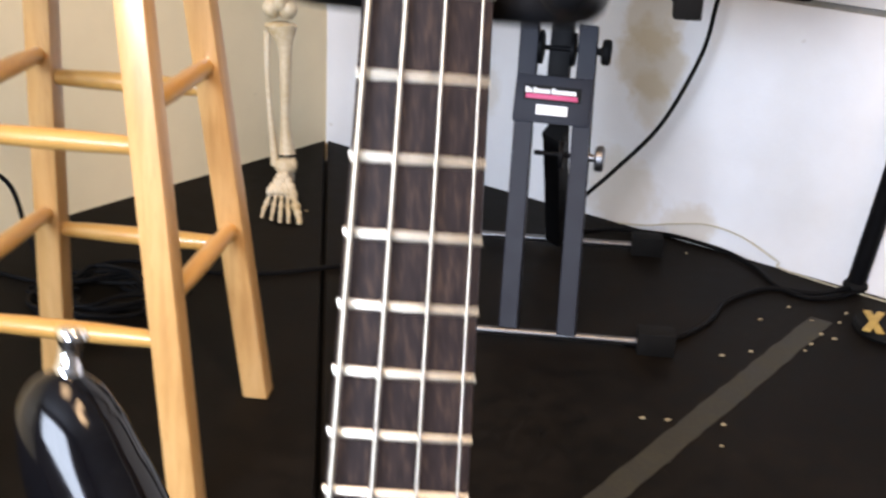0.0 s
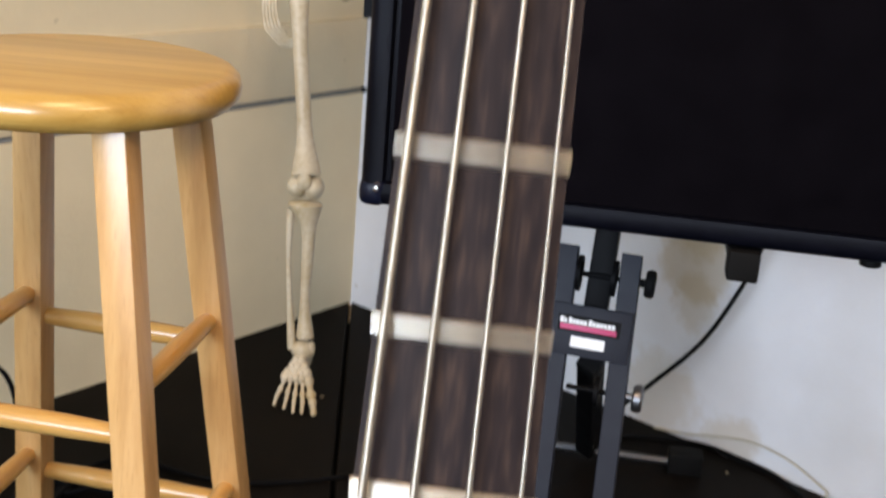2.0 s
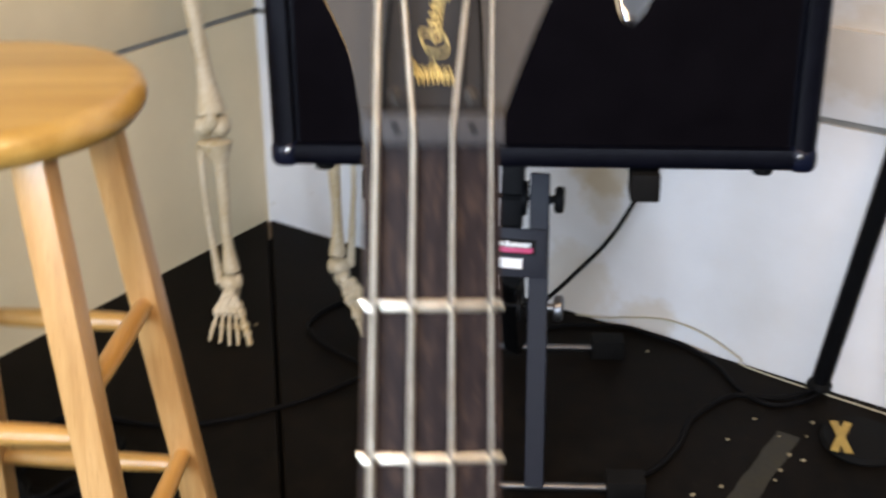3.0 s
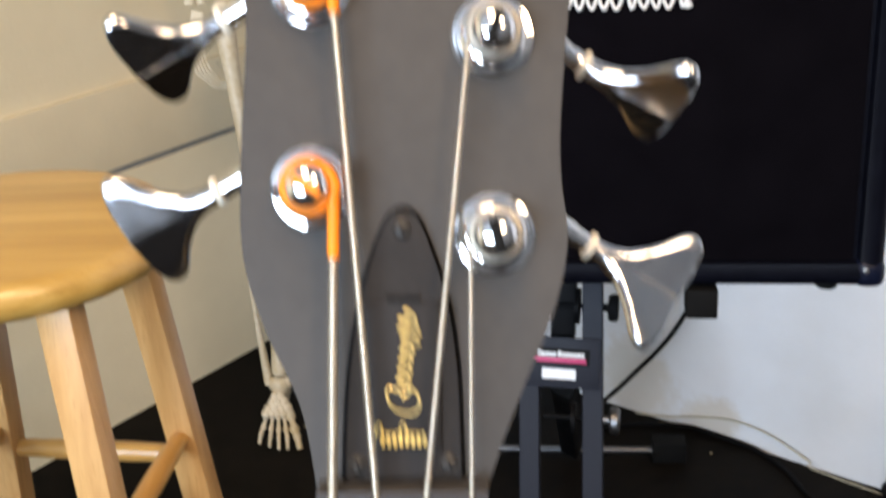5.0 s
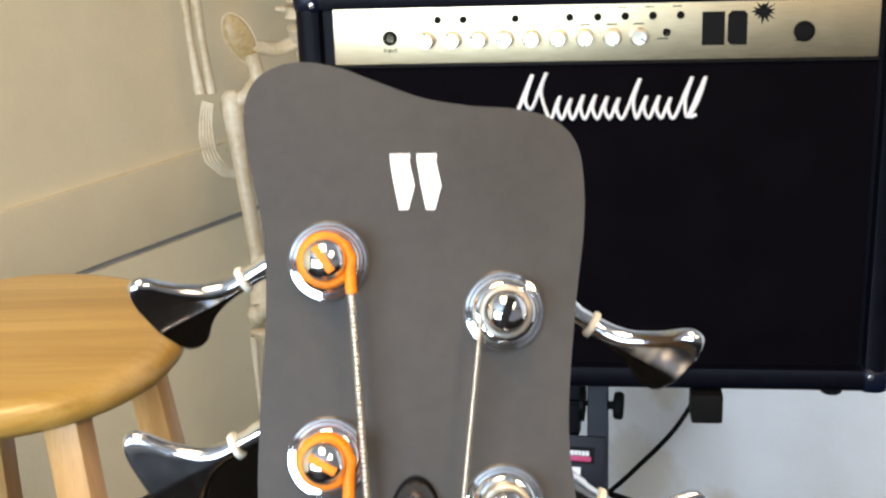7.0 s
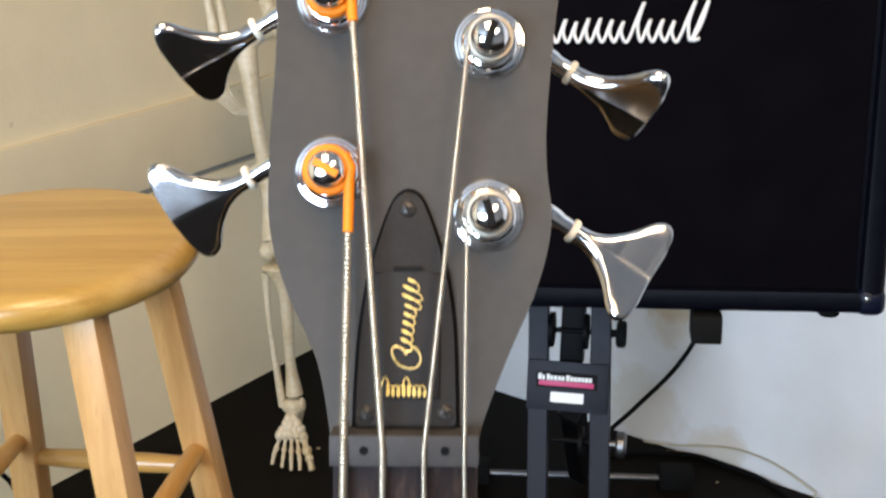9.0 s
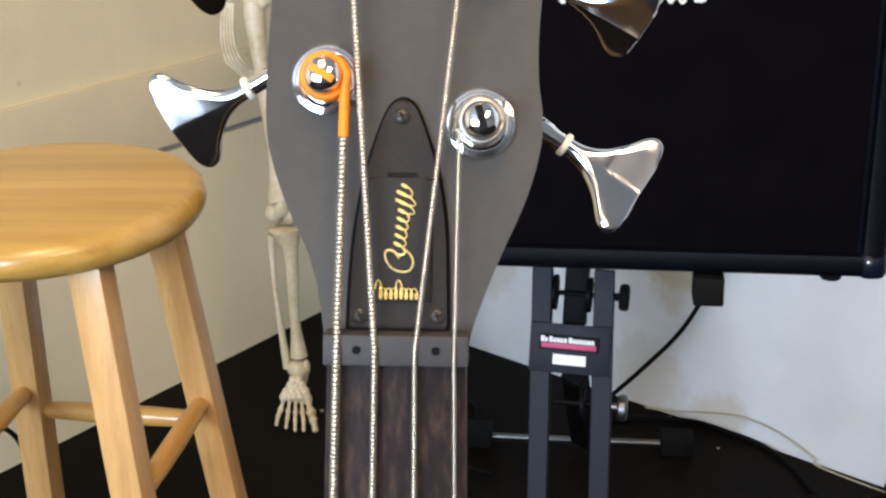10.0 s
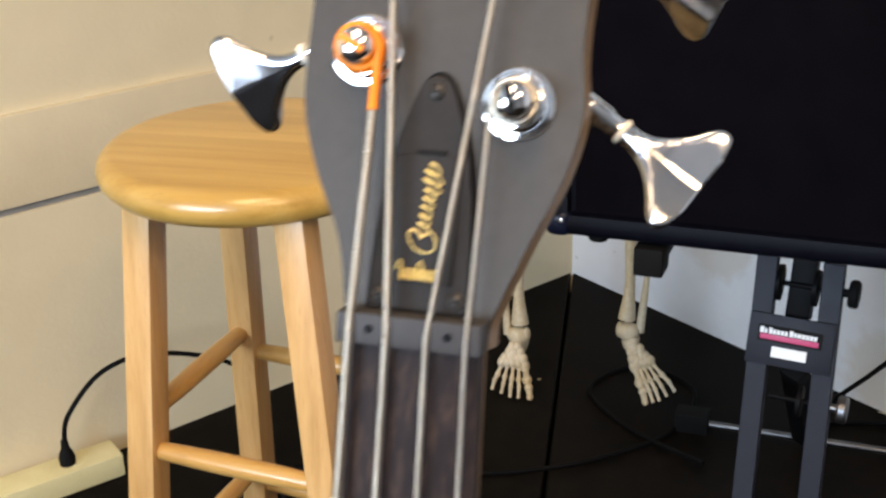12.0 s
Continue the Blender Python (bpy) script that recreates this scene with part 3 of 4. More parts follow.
def tuning_key(bm, m, away):
    rings = []
    lobe = [(p.x, p.z) for p in spline([(u, 0, w) for u, w in KEY], 3)]
    ends = [(u, h, 1.0) for u, h in lobe] + [(26.5, 10.6, 0.75), (26.7, 9.8, 0.4)]
    for u, h, k in ends:
        t = float(np.interp(u, [a for a, _ in THICK], [b for _, b in THICK])) * k
        f = away * FOLD * float(np.interp(u, [2, 12], [0, 1]))
        rings.append([bm.verts.new(m @ Vector(((u * 0.96 + 10.0) / 1000, y / 1000, w * 0.97 / 1000))) for w, y in key_section(h, t, f)])
    n = len(rings[0])
    for r0, r1 in zip(rings, rings[1:]):
        for k in range(n):
            bm.faces.new((r0[k], r0[(k + 1) % n], r1[(k + 1) % n], r1[k]))
    bm.faces.new(rings[0][::-1])
    bm.faces.new(rings[-1])


TUNERS = [((-0.0203, 0.1221), (-44.7, 22.5, 118.4), (-21.5, 2.6, -12.3), (-0.29, -0.80, 0.52), True, 35),
          ((-0.0205, 0.0747), (-46.4, 22.5, 75.3), (-21.1, 3.0, -11.4), (-0.40, -0.46, 0.80), True, 60),
          ((0.0223, 0.1097), (46.5, 24.0, 106.2), (20.7, 0.5, -12.6), (0.28, -0.87, 0.38), False, -20),
          ((0.0221, 0.0632), (47.4, 25.0, 60.2), (21.6, 2.2, -14.2), (0.49, 0.27, 0.81), False, 15)]
for (px, pz), hold, axis, broad, orange, turn in TUNERS:
    pm = MH @ Matrix.Translation((px, 0, pz)) @ Matrix.Rotation(radians(90), 4, "X")
    bm = B()
    lathe(bm, [(0.0099, -0.001), (0.0100, 0.0006), (0.0094, 0.0014), (0.0088, 0.0015), (0.0085, 0.0011), (0.0078, 0.0012), (0.0070, 0.0022), (0.0066, 0.0024)], pm, 48)
    tuner = part("machine_head", bm, CHROME, head, "chrome machine head")
    bm = B()
    lathe(bm, [(0.0046, 0.002), (0.0044, 0.0085), (0.0050, 0.0098), (0.0050, 0.0112), (0.0043, 0.0128), (0.0027, 0.0138), (0.0, 0.0142)], pm, 36)
    part("post", bm, CHROME, bass, "chrome tuning post")
    bm = B()
    box(bm, (-0.0010, -0.0036, 0.0122), (0.0010, 0.0036, 0.0146), pm @ Matrix.Rotation(radians(turn), 4, "Z"), 0.0003)
    part("slot", bm, ORANGE if orange else BLACK_INK, bass)
    # turns of string round the post
    bm = B()
    coil = []
    turns = 2.4
    for i in range(int(turns * 16) + 1):
        a = 2 * math.pi * i / 16
        coil.append((0.0056 * math.cos(a), 0.0056 * math.sin(a), 0.0092 - 0.0022 * i / (turns * 16) * 2.2))
    tube(bm, coil, 0.00125 if orange else 0.0008, 8, pm)
    part("string_winding", bm, ORANGE if orange else STRING, bass, "orange silk wrapped string end" if orange else "wound string end")
    # shaft, collar and key
    a3 = Vector(axis).normalized()
    z3 = Vector(broad)
    z3 = (z3 - a3 * z3.dot(a3)).normalized()
    y3 = z3.cross(a3)
    km = Matrix.Identity(4)
    for i, v in enumerate((a3, y3, z3)):
        km.col[i][:3] = v
    km.translation = Vector(hold) / 1000 - a3 * 0.009
    km = MH @ km
    turned = km @ Matrix.Rotation(radians(90), 4, "Y")
    bm = B()
    box(bm, (px - 0.0085, 0.0149, pz - 0.0095), (px + 0.0085, 0.0285, pz + 0.0095), MH, 0.003)
    part("gear_housing", bm, CHROME, bass, "chrome gear housing on the back")
    bm = B()
    lathe(bm, [(0.0031, -0.018), (0.0031, 0.003), (0.0026, 0.0045), (0.0026, 0.0115)], turned, 24)
    shaft = part("key_shaft", bm, CHROME, bass, "chrome key shaft")
    bm = B()
    lathe(bm, [(0.0026, 0.0080), (0.0035, 0.0082), (0.0037, 0.0090), (0.0035, 0.0098), (0.0026, 0.0100)], turned, 24)
    part("collar", bm, COLLAR, shaft, "white nylon collar")
    bm = B()
    tuning_key(bm, km, (1 if y3.y > 0 else -1) * (-1 if px > 0 and pz < 0.1 else 1))
    part("tuning_key", bm, KEY_CHROME, shaft, "smooth chrome butterfly tuning key", 50)

# strings: post, over the nut, down to the bridge
NUT_X = (-0.0158, -0.0056, 0.0052, 0.0158)
BRIDGE_X = (-0.0325, -0.0122, 0.0098, 0.0295)
GAUGE = (0.00120, 0.00098, 0.00076, 0.00058)
STRING_POST = (1, 0, 2, 3)
for i in range(4):
    (px, pz) = TUNERS[STRING_POST[i]][0]
    orange = TUNERS[STRING_POST[i]][4]
    tx = 0.0058 if px < 0 else -0.0058
    start = MH @ Vector((px + tx, -0.0085, pz - 0.002))
    over = MB @ Vector((NUT_X[i], -0.0030, 0.002))
    bend = MB @ Vector((NUT_X[i], -0.0031, -0.002))
    end = MB @ Vector((BRIDGE_X[i], -0.0085, -SCALE))
    bm = B()
    # windings as ribs down to the third fret, plain below
    pitch = (0.00125, 0.00112, 0.00096, 0.00060)[i]
    low = bend.lerp(end, 0.22)
    path, radii = [], []
    for p0, p1 in ((start, over), (over, bend), (bend, low)):
        turns = max(int((p1 - p0).length / pitch), 1)
        for k in range(turns):
            for f, r in ((0.0, 1.0), (0.28, 0.97), (0.5, 0.60), (0.72, 0.97)):
                path.append(p0.lerp(p1, (k + f) / turns))
                radii.append(GAUGE[i] * r)
    tube(bm, path + [low, bend.lerp(end, 0.6), end], radii + [GAUGE[i]] * 3, 10)
    st = part("bass_string", bm, STRING, bass, "round-wound nickel string")
    if orange:
        bm = B()
        s2 = start.lerp(over, 0.20 if STRING_POST[i] == 1 else 0.05)
        tube(bm, [MH @ Vector((px + 0.0045, -0.0096, pz + 0.004)), MH @ Vector((px + 0.0062, -0.0092, pz + 0.0005)), start, s2], [0.0013, 0.0015, 0.0015, 0.0014], 10)
        part("silk_wrap", bm, ORANGE, st, "orange silk wrap")

# body with its two horns
BODY = [(-0.150, -0.60), (-0.158, -0.65), (-0.178, -0.71), (-0.200, -0.79), (-0.188, -0.88), (-0.12, -0.948), (0, -0.962), (0.12, -0.948), (0.19, -0.87), (0.195, -0.77),
        (0.168, -0.68), (0.158, -0.62), (0.170, -0.565), (0.156, -0.54), (0.128, -0.548), (0.088, -0.595), (0.048, -0.628), (0.0, -0.634), (-0.048, -0.625), (-0.09, -0.592), (-0.12, -0.57)]
bm = B()
slab(bm, [(p.x, p.z) for p in spline([(x, 0, z) for x, z in BODY], 4, True)], 0.014, 0.056, MB, 0.012, 5)
horn = spline([(-0.1390, 0.035, -0.4465), (-0.1390, 0.035, -0.4485), (-0.1390, 0.035, -0.4530), (-0.1385, 0.035, -0.4600), (-0.1374, 0.035, -0.4670), (-0.1345, 0.035, -0.4760),
               (-0.1300, 0.035, -0.4880), (-0.1245, 0.035, -0.5000), (-0.1170, 0.035, -0.5200), (-0.1090, 0.035, -0.5500), (-0.1030, 0.035, -0.5900), (-0.0990, 0.035, -0.6300)], 4)
rr = []
for p in horn:
    d = max(-0.4460 - p.z, 0.0)
    rr.append(0.0205 * (1 - math.exp(-d / 0.0092)) ** 0.6 + 0.12 * d)
tube(bm, horn, [min(r, 0.034) for r in rr], 36, MB, 0.82, True, (1, 0, 0))
body = part("body", bm, BODY_BLACK, bass, "gloss black bass body with long upper horn")
bm = B()
lathe(bm, [(0.0060, -0.002), (0.0060, 0.0015), (0.0052, 0.0030), (0.0049, 0.0100), (0.0056, 0.0122), (0.0063, 0.0135), (0.0064, 0.0165), (0.0056, 0.0178), (0.0, 0.0178)],
      MB @ Matrix.Translation((-0.138, 0.035, -0.4475)) @ Matrix.Rotation(radians(4), 4, "Y"), 26)
part("strap_button", bm, CHROME, body, "chrome strap button")
bm = B()
box(bm, (-0.042, 0.002, -0.93), (0.042, 0.016, -0.852), MB, 0.004)
part("bridge", bm, CHROME, body, "chrome bridge")

# ================= bass stand =================
base = MB @ Vector((0, 0.03, -0.962))
stand = thing("guitar_stand", (base.x, base.y + 0.2, 0), "black tubular guitar stand with foam-padded neck fork", "guitar stand")
bm = B()
pad = spline([(-0.051, -0.034, -0.2825), (-0.0545, -0.018, -0.283), (-0.051, 0.004, -0.284), (-0.040, 0.020, -0.285), (-0.016, 0.033, -0.285), (0.018, 0.033, -0.286),
              (0.042, 0.020, -0.287), (0.055, 0.004, -0.287), (0.0555, -0.018, -0.286), (0.0485, -0.034, -0.2855)], 6)
tube(bm, pad, 0.0095, 16, MB)
fork = part("neck_fork", bm, FOAM, stand, "black foam padded fork")
for c in ((-0.0505, -0.034, -0.2825), (0.0480, -0.034, -0.2855)):
    bm = B()
    ball(bm, c, (0.0104, 0.0112, 0.0104), MB, 24)
    part("end_cap", bm, FOAM, fork, "round black rubber end cap")
bm = B()
top = MB @ Vector((0.002, 0.048, -0.286))
foot = Vector((top.x, top.y + 0.10, 0.30))
tube(bm, [MB @ Vector((0.002, 0.036, -0.286)), top, top.lerp(foot, 0.1), foot], 0.0095, 14)
part("pole", bm, BLACK_STEEL, stand)
bm = B()
tube(bm, [foot + Vector((0, -0.002, 0.05)), foot + Vector((0, 0, -0.02))], 0.016, 16)
part("collar", bm, RUBBER, stand)
for dx, dy in ((0.0, 0.26), (-0.22, -0.16), (0.22, -0.16)):
    bm = B()
    tube(bm, spline([foot + Vector((0, 0, 0.01)), foot + Vector((dx * 0.4, dy * 0.4, -0.11)), Vector((foot.x + dx, foot.y + dy, 0.011))], 6), 0.009, 12)
    leg = part("leg", bm, BLACK_STEEL, stand)
    bm = B()
    ball(bm, (foot.x + dx, foot.y + dy, 0.012), 0.012)
    part("rubber_foot", bm, RUBBER, leg)
for sgn in (-1, 1):
    bm = B()
    tip = MB @ Vector((sgn * 0.09, 0.0, -0.985))
    tube(bm, spline([foot + Vector((0, 0, -0.01)), Vector((sgn * 0.05, base.y + 0.12, base.z - 0.01)), MB @ Vector((sgn * 0.085, 0.07, -0.985)), tip, tip + Vector((0, -0.012, 0.03))], 6), 0.010, 12)
    part("cradle_arm", bm, FOAM, stand, "foam padded cradle arm")

# ================= stool =================
MST = Matrix.Translation((-0.406, 0.859, 0)) @ Matrix.Rotation(radians(-7.5), 4, "Z")
stool = thing("bar_stool", (-0.412, 0.866, 0), "varnished light wooden bar stool with a round seat", "stool")
bm = B()
prof = [(0.0, 0.728), (0.145, 0.728), (0.160, 0.731), (0.167, 0.739), (0.169, 0.748), (0.1665, 0.757), (0.160, 0.763), (0.150, 0.7655), (0.0, 0.7655)]
lathe(bm, prof, Matrix.Translation((-0.012, 0.008, 0.004)) @ MST, 72)
part("seat", bm, SEAT_WOOD, stool, "round honey-coloured wooden seat", 60)
LEGS = {}
for name, sx, sy in (("A", 1, 1), ("B", -1, 1), ("C", 1, -1), ("D", -1, -1)):
    lo, hi = Vector((sx * 0.147, sy * 0.147, 0)), Vector((sx * 0.088 - 0.012, sy * 0.088 + 0.006, 0.735))
    LEGS[name] = (lo, hi)
    bm = B()
    box(bm, (-0.0175, -0.0175, 0), (0.0175, 0.0175, 0.735), Matrix(), 0.003)
    for v in bm.verts:
        f = v.co.z / 0.735
        c = lo.lerp(hi, f)
        v.co = MST @ Vector((c.x + v.co.x * (1 - 0.04 * f), c.y + v.co.y * (1 - 0.04 * f), v.co.z))
    part("leg", bm, LEG_WOOD, stool)


def on_leg(name, z):
    lo, hi = LEGS[name]
    return MST @ lo.lerp(hi, z / 0.735)


for a, b, z, mat in (("A", "B", 0.442, RUNG_X), ("A", "B", 0.228, RUNG_X), ("C", "D", 0.432, RUNG_X), ("C", "D", 0.210, RUNG_X),
                     ("A", "C", 0.474, RUNG_Y), ("A", "C", 0.256, RUNG_Y), ("B", "D", 0.474, RUNG_Y), ("B", "D", 0.256, RUNG_Y)):
    p, q = on_leg(a, z), on_leg(b, z)
    bm = B()
    tube(bm, [p.lerp(q, t) for t in (0.03, 0.12, 0.3, 0.5, 0.7, 0.88, 0.97)], [0.0095, 0.0105, 0.0118, 0.0122, 0.0118, 0.0105, 0.0095], 16)
    part("rung", bm, mat, stool, "turned wooden rung")

# ================= combo amplifier =================
MA = Matrix.Translation((-0.153, 1.134, 0.568)) @ Matrix.Rotation(radians(-6.93), 4, "Z") @ Matrix.Rotation(radians(-0.75), 4, "Y") @ Matrix.Rotation(radians(-3), 4, "X")
AW, AH, AD = 0.682, 0.487, 0.26
amp = thing("guitar_amplifier", MA @ Vector((AW / 2, AD / 2, 0)), "black combo amplifier with a brushed gold control panel", "amplifier")
bm = B()
box(bm, (0, 0, 0), (AW, AD, AH), Matrix(), 0.017, 5)
front = max((f for f in bm.faces if f.normal.y < -0.95), key=lambda f: f.calc_area())
bmesh.ops.inset_region(bm, faces=[front], thickness=0.0155)
bmesh.ops.translate(bm, verts=list(front.verts), vec=(0, 0.004, 0))
bmesh.ops.inset_region(bm, faces=[front], thickness=0.003)
bmesh.ops.translate(bm, verts=list(front.verts), vec=(0, 0.012, 0))
bm.transform(MA)
cab = part("cabinet", bm, TOLEX, amp, "black vinyl covered cabinet")
bm = B()
box(bm, (0.036, 0.0095, 0.030), (0.646, 0.018, 0.394), MA, 0.003)
part("grille", bm, GRILLE, amp, "black woven speaker grille cloth")
bm = B()
box(bm, (0.0445, 0.004, 0.3965), (0.6435, 0.0165, 0.4655), MA, 0.0012)
panel = part("control_panel", bm, PANEL, amp, "brushed gold metal control panel")
bm = B()
box(bm, (0.036, 0.005, 0.3925), (0.646, 0.0165, 0.3962), MA, 0.001)
part("piping", bm, BLACK_INK, amp)
for cx, cz in ((0.0, 0.0), (AW, 0.0), (0.0, AH), (AW, AH)):
    sx, sz = (1 if cx == 0 else -1), (1 if cz == 0 else -1)
    bm = B()
    x0, x1 = sorted((cx - sx * 0.0016, cx + sx * 0.034))
    z0, z1 = sorted((cz - sz * 0.0016, cz + sz * 0.034))
    box(bm, (x0, -0.0016, z0), (x1, 0.036, z1), MA, 0.015, 4)
    cap = part("corner_cap", bm, CORNER_CAP, amp, "glossy dark plastic corner cap")
    bm = B()
    lathe(bm, [(0.0036, 0), (0.0034, 0.0012), (0.0016, 0.0018), (0, 0.0018)], MA @ Matrix.Translation((cx + sx * 0.022, -0.0014, cz + sz * 0.022)) @ Matrix.Rotation(radians(90), 4, "X"), 14)
    part("screw", bm, STEEL_SCREW, cap)
PY = 0.004


def on_panel(x, z, y=PY):
    return MA @ Matrix.Translation((x, y, z)) @ Matrix.Rotation(radians(90), 4, "X")


for i in range(9):
    km = on_panel(0.1500 + 0.0296 * i, 0.4232)
    bm = B()
    lathe(bm, [(0.0102, 0.0), (0.0102, 0.002), (0.0092, 0.003), (0.0088, 0.012), (0.0080, 0.0135), (0.0, 0.0132)], km, 26)
    knob = part("knob", bm, FRET, panel, "silver control knob")
    bm = B()
    box(bm, (-0.0006, 0.002, 0.0128), (0.0006, 0.0085, 0.0142), km @ Matrix.Rotation(radians(30 * i), 4, "Z"))
    part("pointer", bm, BLACK_INK, amp)
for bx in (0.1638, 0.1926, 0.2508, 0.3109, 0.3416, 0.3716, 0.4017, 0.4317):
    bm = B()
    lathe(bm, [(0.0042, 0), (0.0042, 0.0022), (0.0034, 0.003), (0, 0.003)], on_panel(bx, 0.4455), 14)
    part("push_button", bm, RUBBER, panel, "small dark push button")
for x, z, r, nm in ((0.1090, 0.4260, 0.0082, "input_jack"), (0.4170, 0.4270, 0.0042, "line_jack")):
    bm = B()
    lathe(bm, [(r, 0), (r, 0.002), (r * 0.75, 0.0032), (r * 0.6, 0.0030), (r * 0.55, -0.004), (0, -0.004)], on_panel(x, z), 20)
    part(nm, bm, BLACK_INK, panel, "black socket")
bm = B()
lathe(bm, [(0.0112, 0), (0.0112, 0.003), (0.0095, 0.0045), (0.009, 0.0035), (0, 0.0045)], on_panel(0.5640, 0.4255), 26)
part("power_button", bm, RUBBER, panel, "round dark power button")
# small legends as plain bars
bars = [(0.1500 + 0.0296 * i, 0.0058, 0.4362, 0.4376) for i in range(9)]
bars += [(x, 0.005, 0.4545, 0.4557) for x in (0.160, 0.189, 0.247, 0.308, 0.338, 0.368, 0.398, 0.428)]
bars += [(0.5605, 0.006, 0.4150, 0.4164), (0.413, 0.006, 0.4195, 0.4207)]
for x, hw, z0, z1 in bars:
    bm = B()
    box(bm, (x - hw, PY - 0.0003, z0), (x + hw, PY + 0.0002, z1), MA)
    part("legend_bar", bm, BLACK_INK, panel)
cu = bpy.data.curves.new("input_word", "FONT")
cu.body, cu.size, cu.align_x, cu.extrude = "Input", 0.0075, "CENTER", 0.0001
tmp = new("input_word", cu)
me = bpy.data.meshes.new_from_object(tmp.evaluated_get(bpy.context.evaluated_depsgraph_get()))
bpy.data.objects.remove(tmp)
bm = B()
bm.from_mesh(me)
bm.transform(MA @ Matrix.Translation((0.1090, PY - 0.0003, 0.4105)) @ Matrix.Rotation(radians(90), 4, "X"))
part("input_legend", bm, BLACK_INK, panel, "small black word Input")
# model emblem: two black blocks and a splash
bm = B()
for pts in ([(0.4550, 0.4120), (0.4550, 0.4485), (0.4795, 0.4485), (0.4795, 0.4120)],
            [(0.4825, 0.4165), (0.4825, 0.4445), (0.4865, 0.4490), (0.5000, 0.4490), (0.5035, 0.4450), (0.5035, 0.4120), (0.4865, 0.4120)]):
    slab(bm, pts, PY - 0.0004, PY + 0.0003, MA)
rng = random.Random(9)
ring = []
for k in range(26):
    a = 2 * math.pi * k / 26
    r = (0.0135 if k % 2 else 0.0075) * rng.uniform(0.75, 1.25)
    ring.append((0.5205 + r * 1.05 * math.cos(a), 0.4475 + r * 0.85 * math.sin(a)))
slab(bm, ring, PY - 0.0004, PY + 0.0003, MA)
part("model_emblem", bm, BLACK_INK, panel, "black block emblem with a splash")
# white badge: plain slanted strokes in place of the name
bm = B()


def stroke(pts, r=0.0031):
    tube(bm, spline([(x, 0.0065, z) for x, z in pts], 6), r, 10, MA, 0.6)


wave = [(0.2315, 0.3385), (0.2330, 0.3300), (0.2420, 0.3290)]
for x, z0, z1 in ((0.2440, 0.3330, 0.3840), (0.2640, 0.3450, 0.3860), (0.2850, 0.3330, 0.3590), (0.2985, 0.3330, 0.3560), (0.3110, 0.3330, 0.3600), (0.3245, 0.3330, 0.3600),
                  (0.3385, 0.3330, 0.3580), (0.3520, 0.3330, 0.3560), (0.3665, 0.3330, 0.3780), (0.3820, 0.3330, 0.3580), (0.3960, 0.3330, 0.3580), (0.4095, 0.3330, 0.3560), (0.4235, 0.3330, 0.3790), (0.4385, 0.3340, 0.3790)):
    dx = (z1 - z0) * 0.40
    wave += [(x + 0.0035, z0 - 0.002), (x + dx * 0.6 + 0.004, z0 * 0.4 + z1 * 0.6 - 0.002), (x + dx + 0.0045, z1 - 0.002), (x + dx * 0.5 + 0.0065, z0 * 0.55 + z1 * 0.45 - 0.002)]
wave += [(0.4450, 0.3330), (0.4520, 0.3345)]
stroke(wave, 0.0036)
part("badge", bm, WHITE_INK, amp, "plain white wavy slanted stroke")
for x in (0.063, 0.622):
    for y in (0.03, 0.22):
        bm = B()
        lathe(bm, [(0.011, -0.010), (0.013, -0.008), (0.013, 0.001)], MA @ Matrix.Translation((x, y, 0)), 18)
        part("rubber_foot", bm, RUBBER, amp)

# ================= amplifier stand =================
LC = Vector((0.170, 1.3045, 0.3655))
SXV = Vector((math.cos(radians(-12)), math.sin(radians(-12)), 0))
SUP = Vector((0.062, 0.292, 0.954)).normalized()
SUP = (SUP - SXV * SUP.dot(SXV)).normalized()
MS = Matrix.Identity(4)
for i, v in enumerate((SXV, SUP.cross(SXV), SUP)):
    MS.col[i][:3] = v
MS.translation = LC
astand = thing("amplifier_stand", (0.19, 1.38, 0), "grey steel tilt-back amplifier stand with rubber feet", "amplifier stand")
for xb, xt in ((-0.029, -0.047), (0.062, 0.0435)):
    bm = B()
    box(bm, (-0.0145, -0.010, -0.365), (0.0145, 0.010, 0.112), Matrix(), 0.0012, 1)
    for v in bm.verts:
        f = (v.co.z + 0.365) / 0.477
        v.co = MS @ Vector((v.co.x + xb + (xt - xb) * f, v.co.y, v.co.z))
    part("post", bm, GREY_STEEL, astand, "grey powder-coated steel post")
bm = B()
box(bm, (-0.058, -0.0145, -0.043), (0.0595, -0.0105, 0.030), MS, 0.0015)
plate = part("face_plate", bm, GREY_STEEL, astand, "grey steel face plate")
bm = B()
box(bm, (-0.044, -0.0157, -0.0090), (0.0445, -0.0143, 0.0140), MS)
label = part("name_label", bm, BLACK_INK, plate, "black name label")
x = -0.0415
for i, w in enumerate((0.0060, 0.0062, 0.0055, 0.0050, 0.0056, 0.0056, 0.0066, 0.0060, 0.0050, 0.0056, 0.0056, 0.0050, 0.0060, 0.0050, 0.0050)):
    if x + w < 0.040:
        bm = B()
        box(bm, (x, -0.0163, 0.0022), (x + w - (0.0022 if i in (1, 6) else 0.0007), -0.0155, 0.0088 + (0.0022 if i in (0, 2, 7) else 0)), MS, 0.0003)
        part("label_bar", bm, WHITE_INK, label, "white bar of lettering")
        x += w
bm = B()
box(bm, (-0.0405, -0.0163, -0.0062), (0.0395, -0.0155, 0.0012), MS, 0.0002)
part("label_stripe", bm, RED_INK, label, "red stripe")
bm = B()
box(bm, (-0.0225, -0.0157, -0.0300), (0.0255, -0.0143, -0.0150), MS)
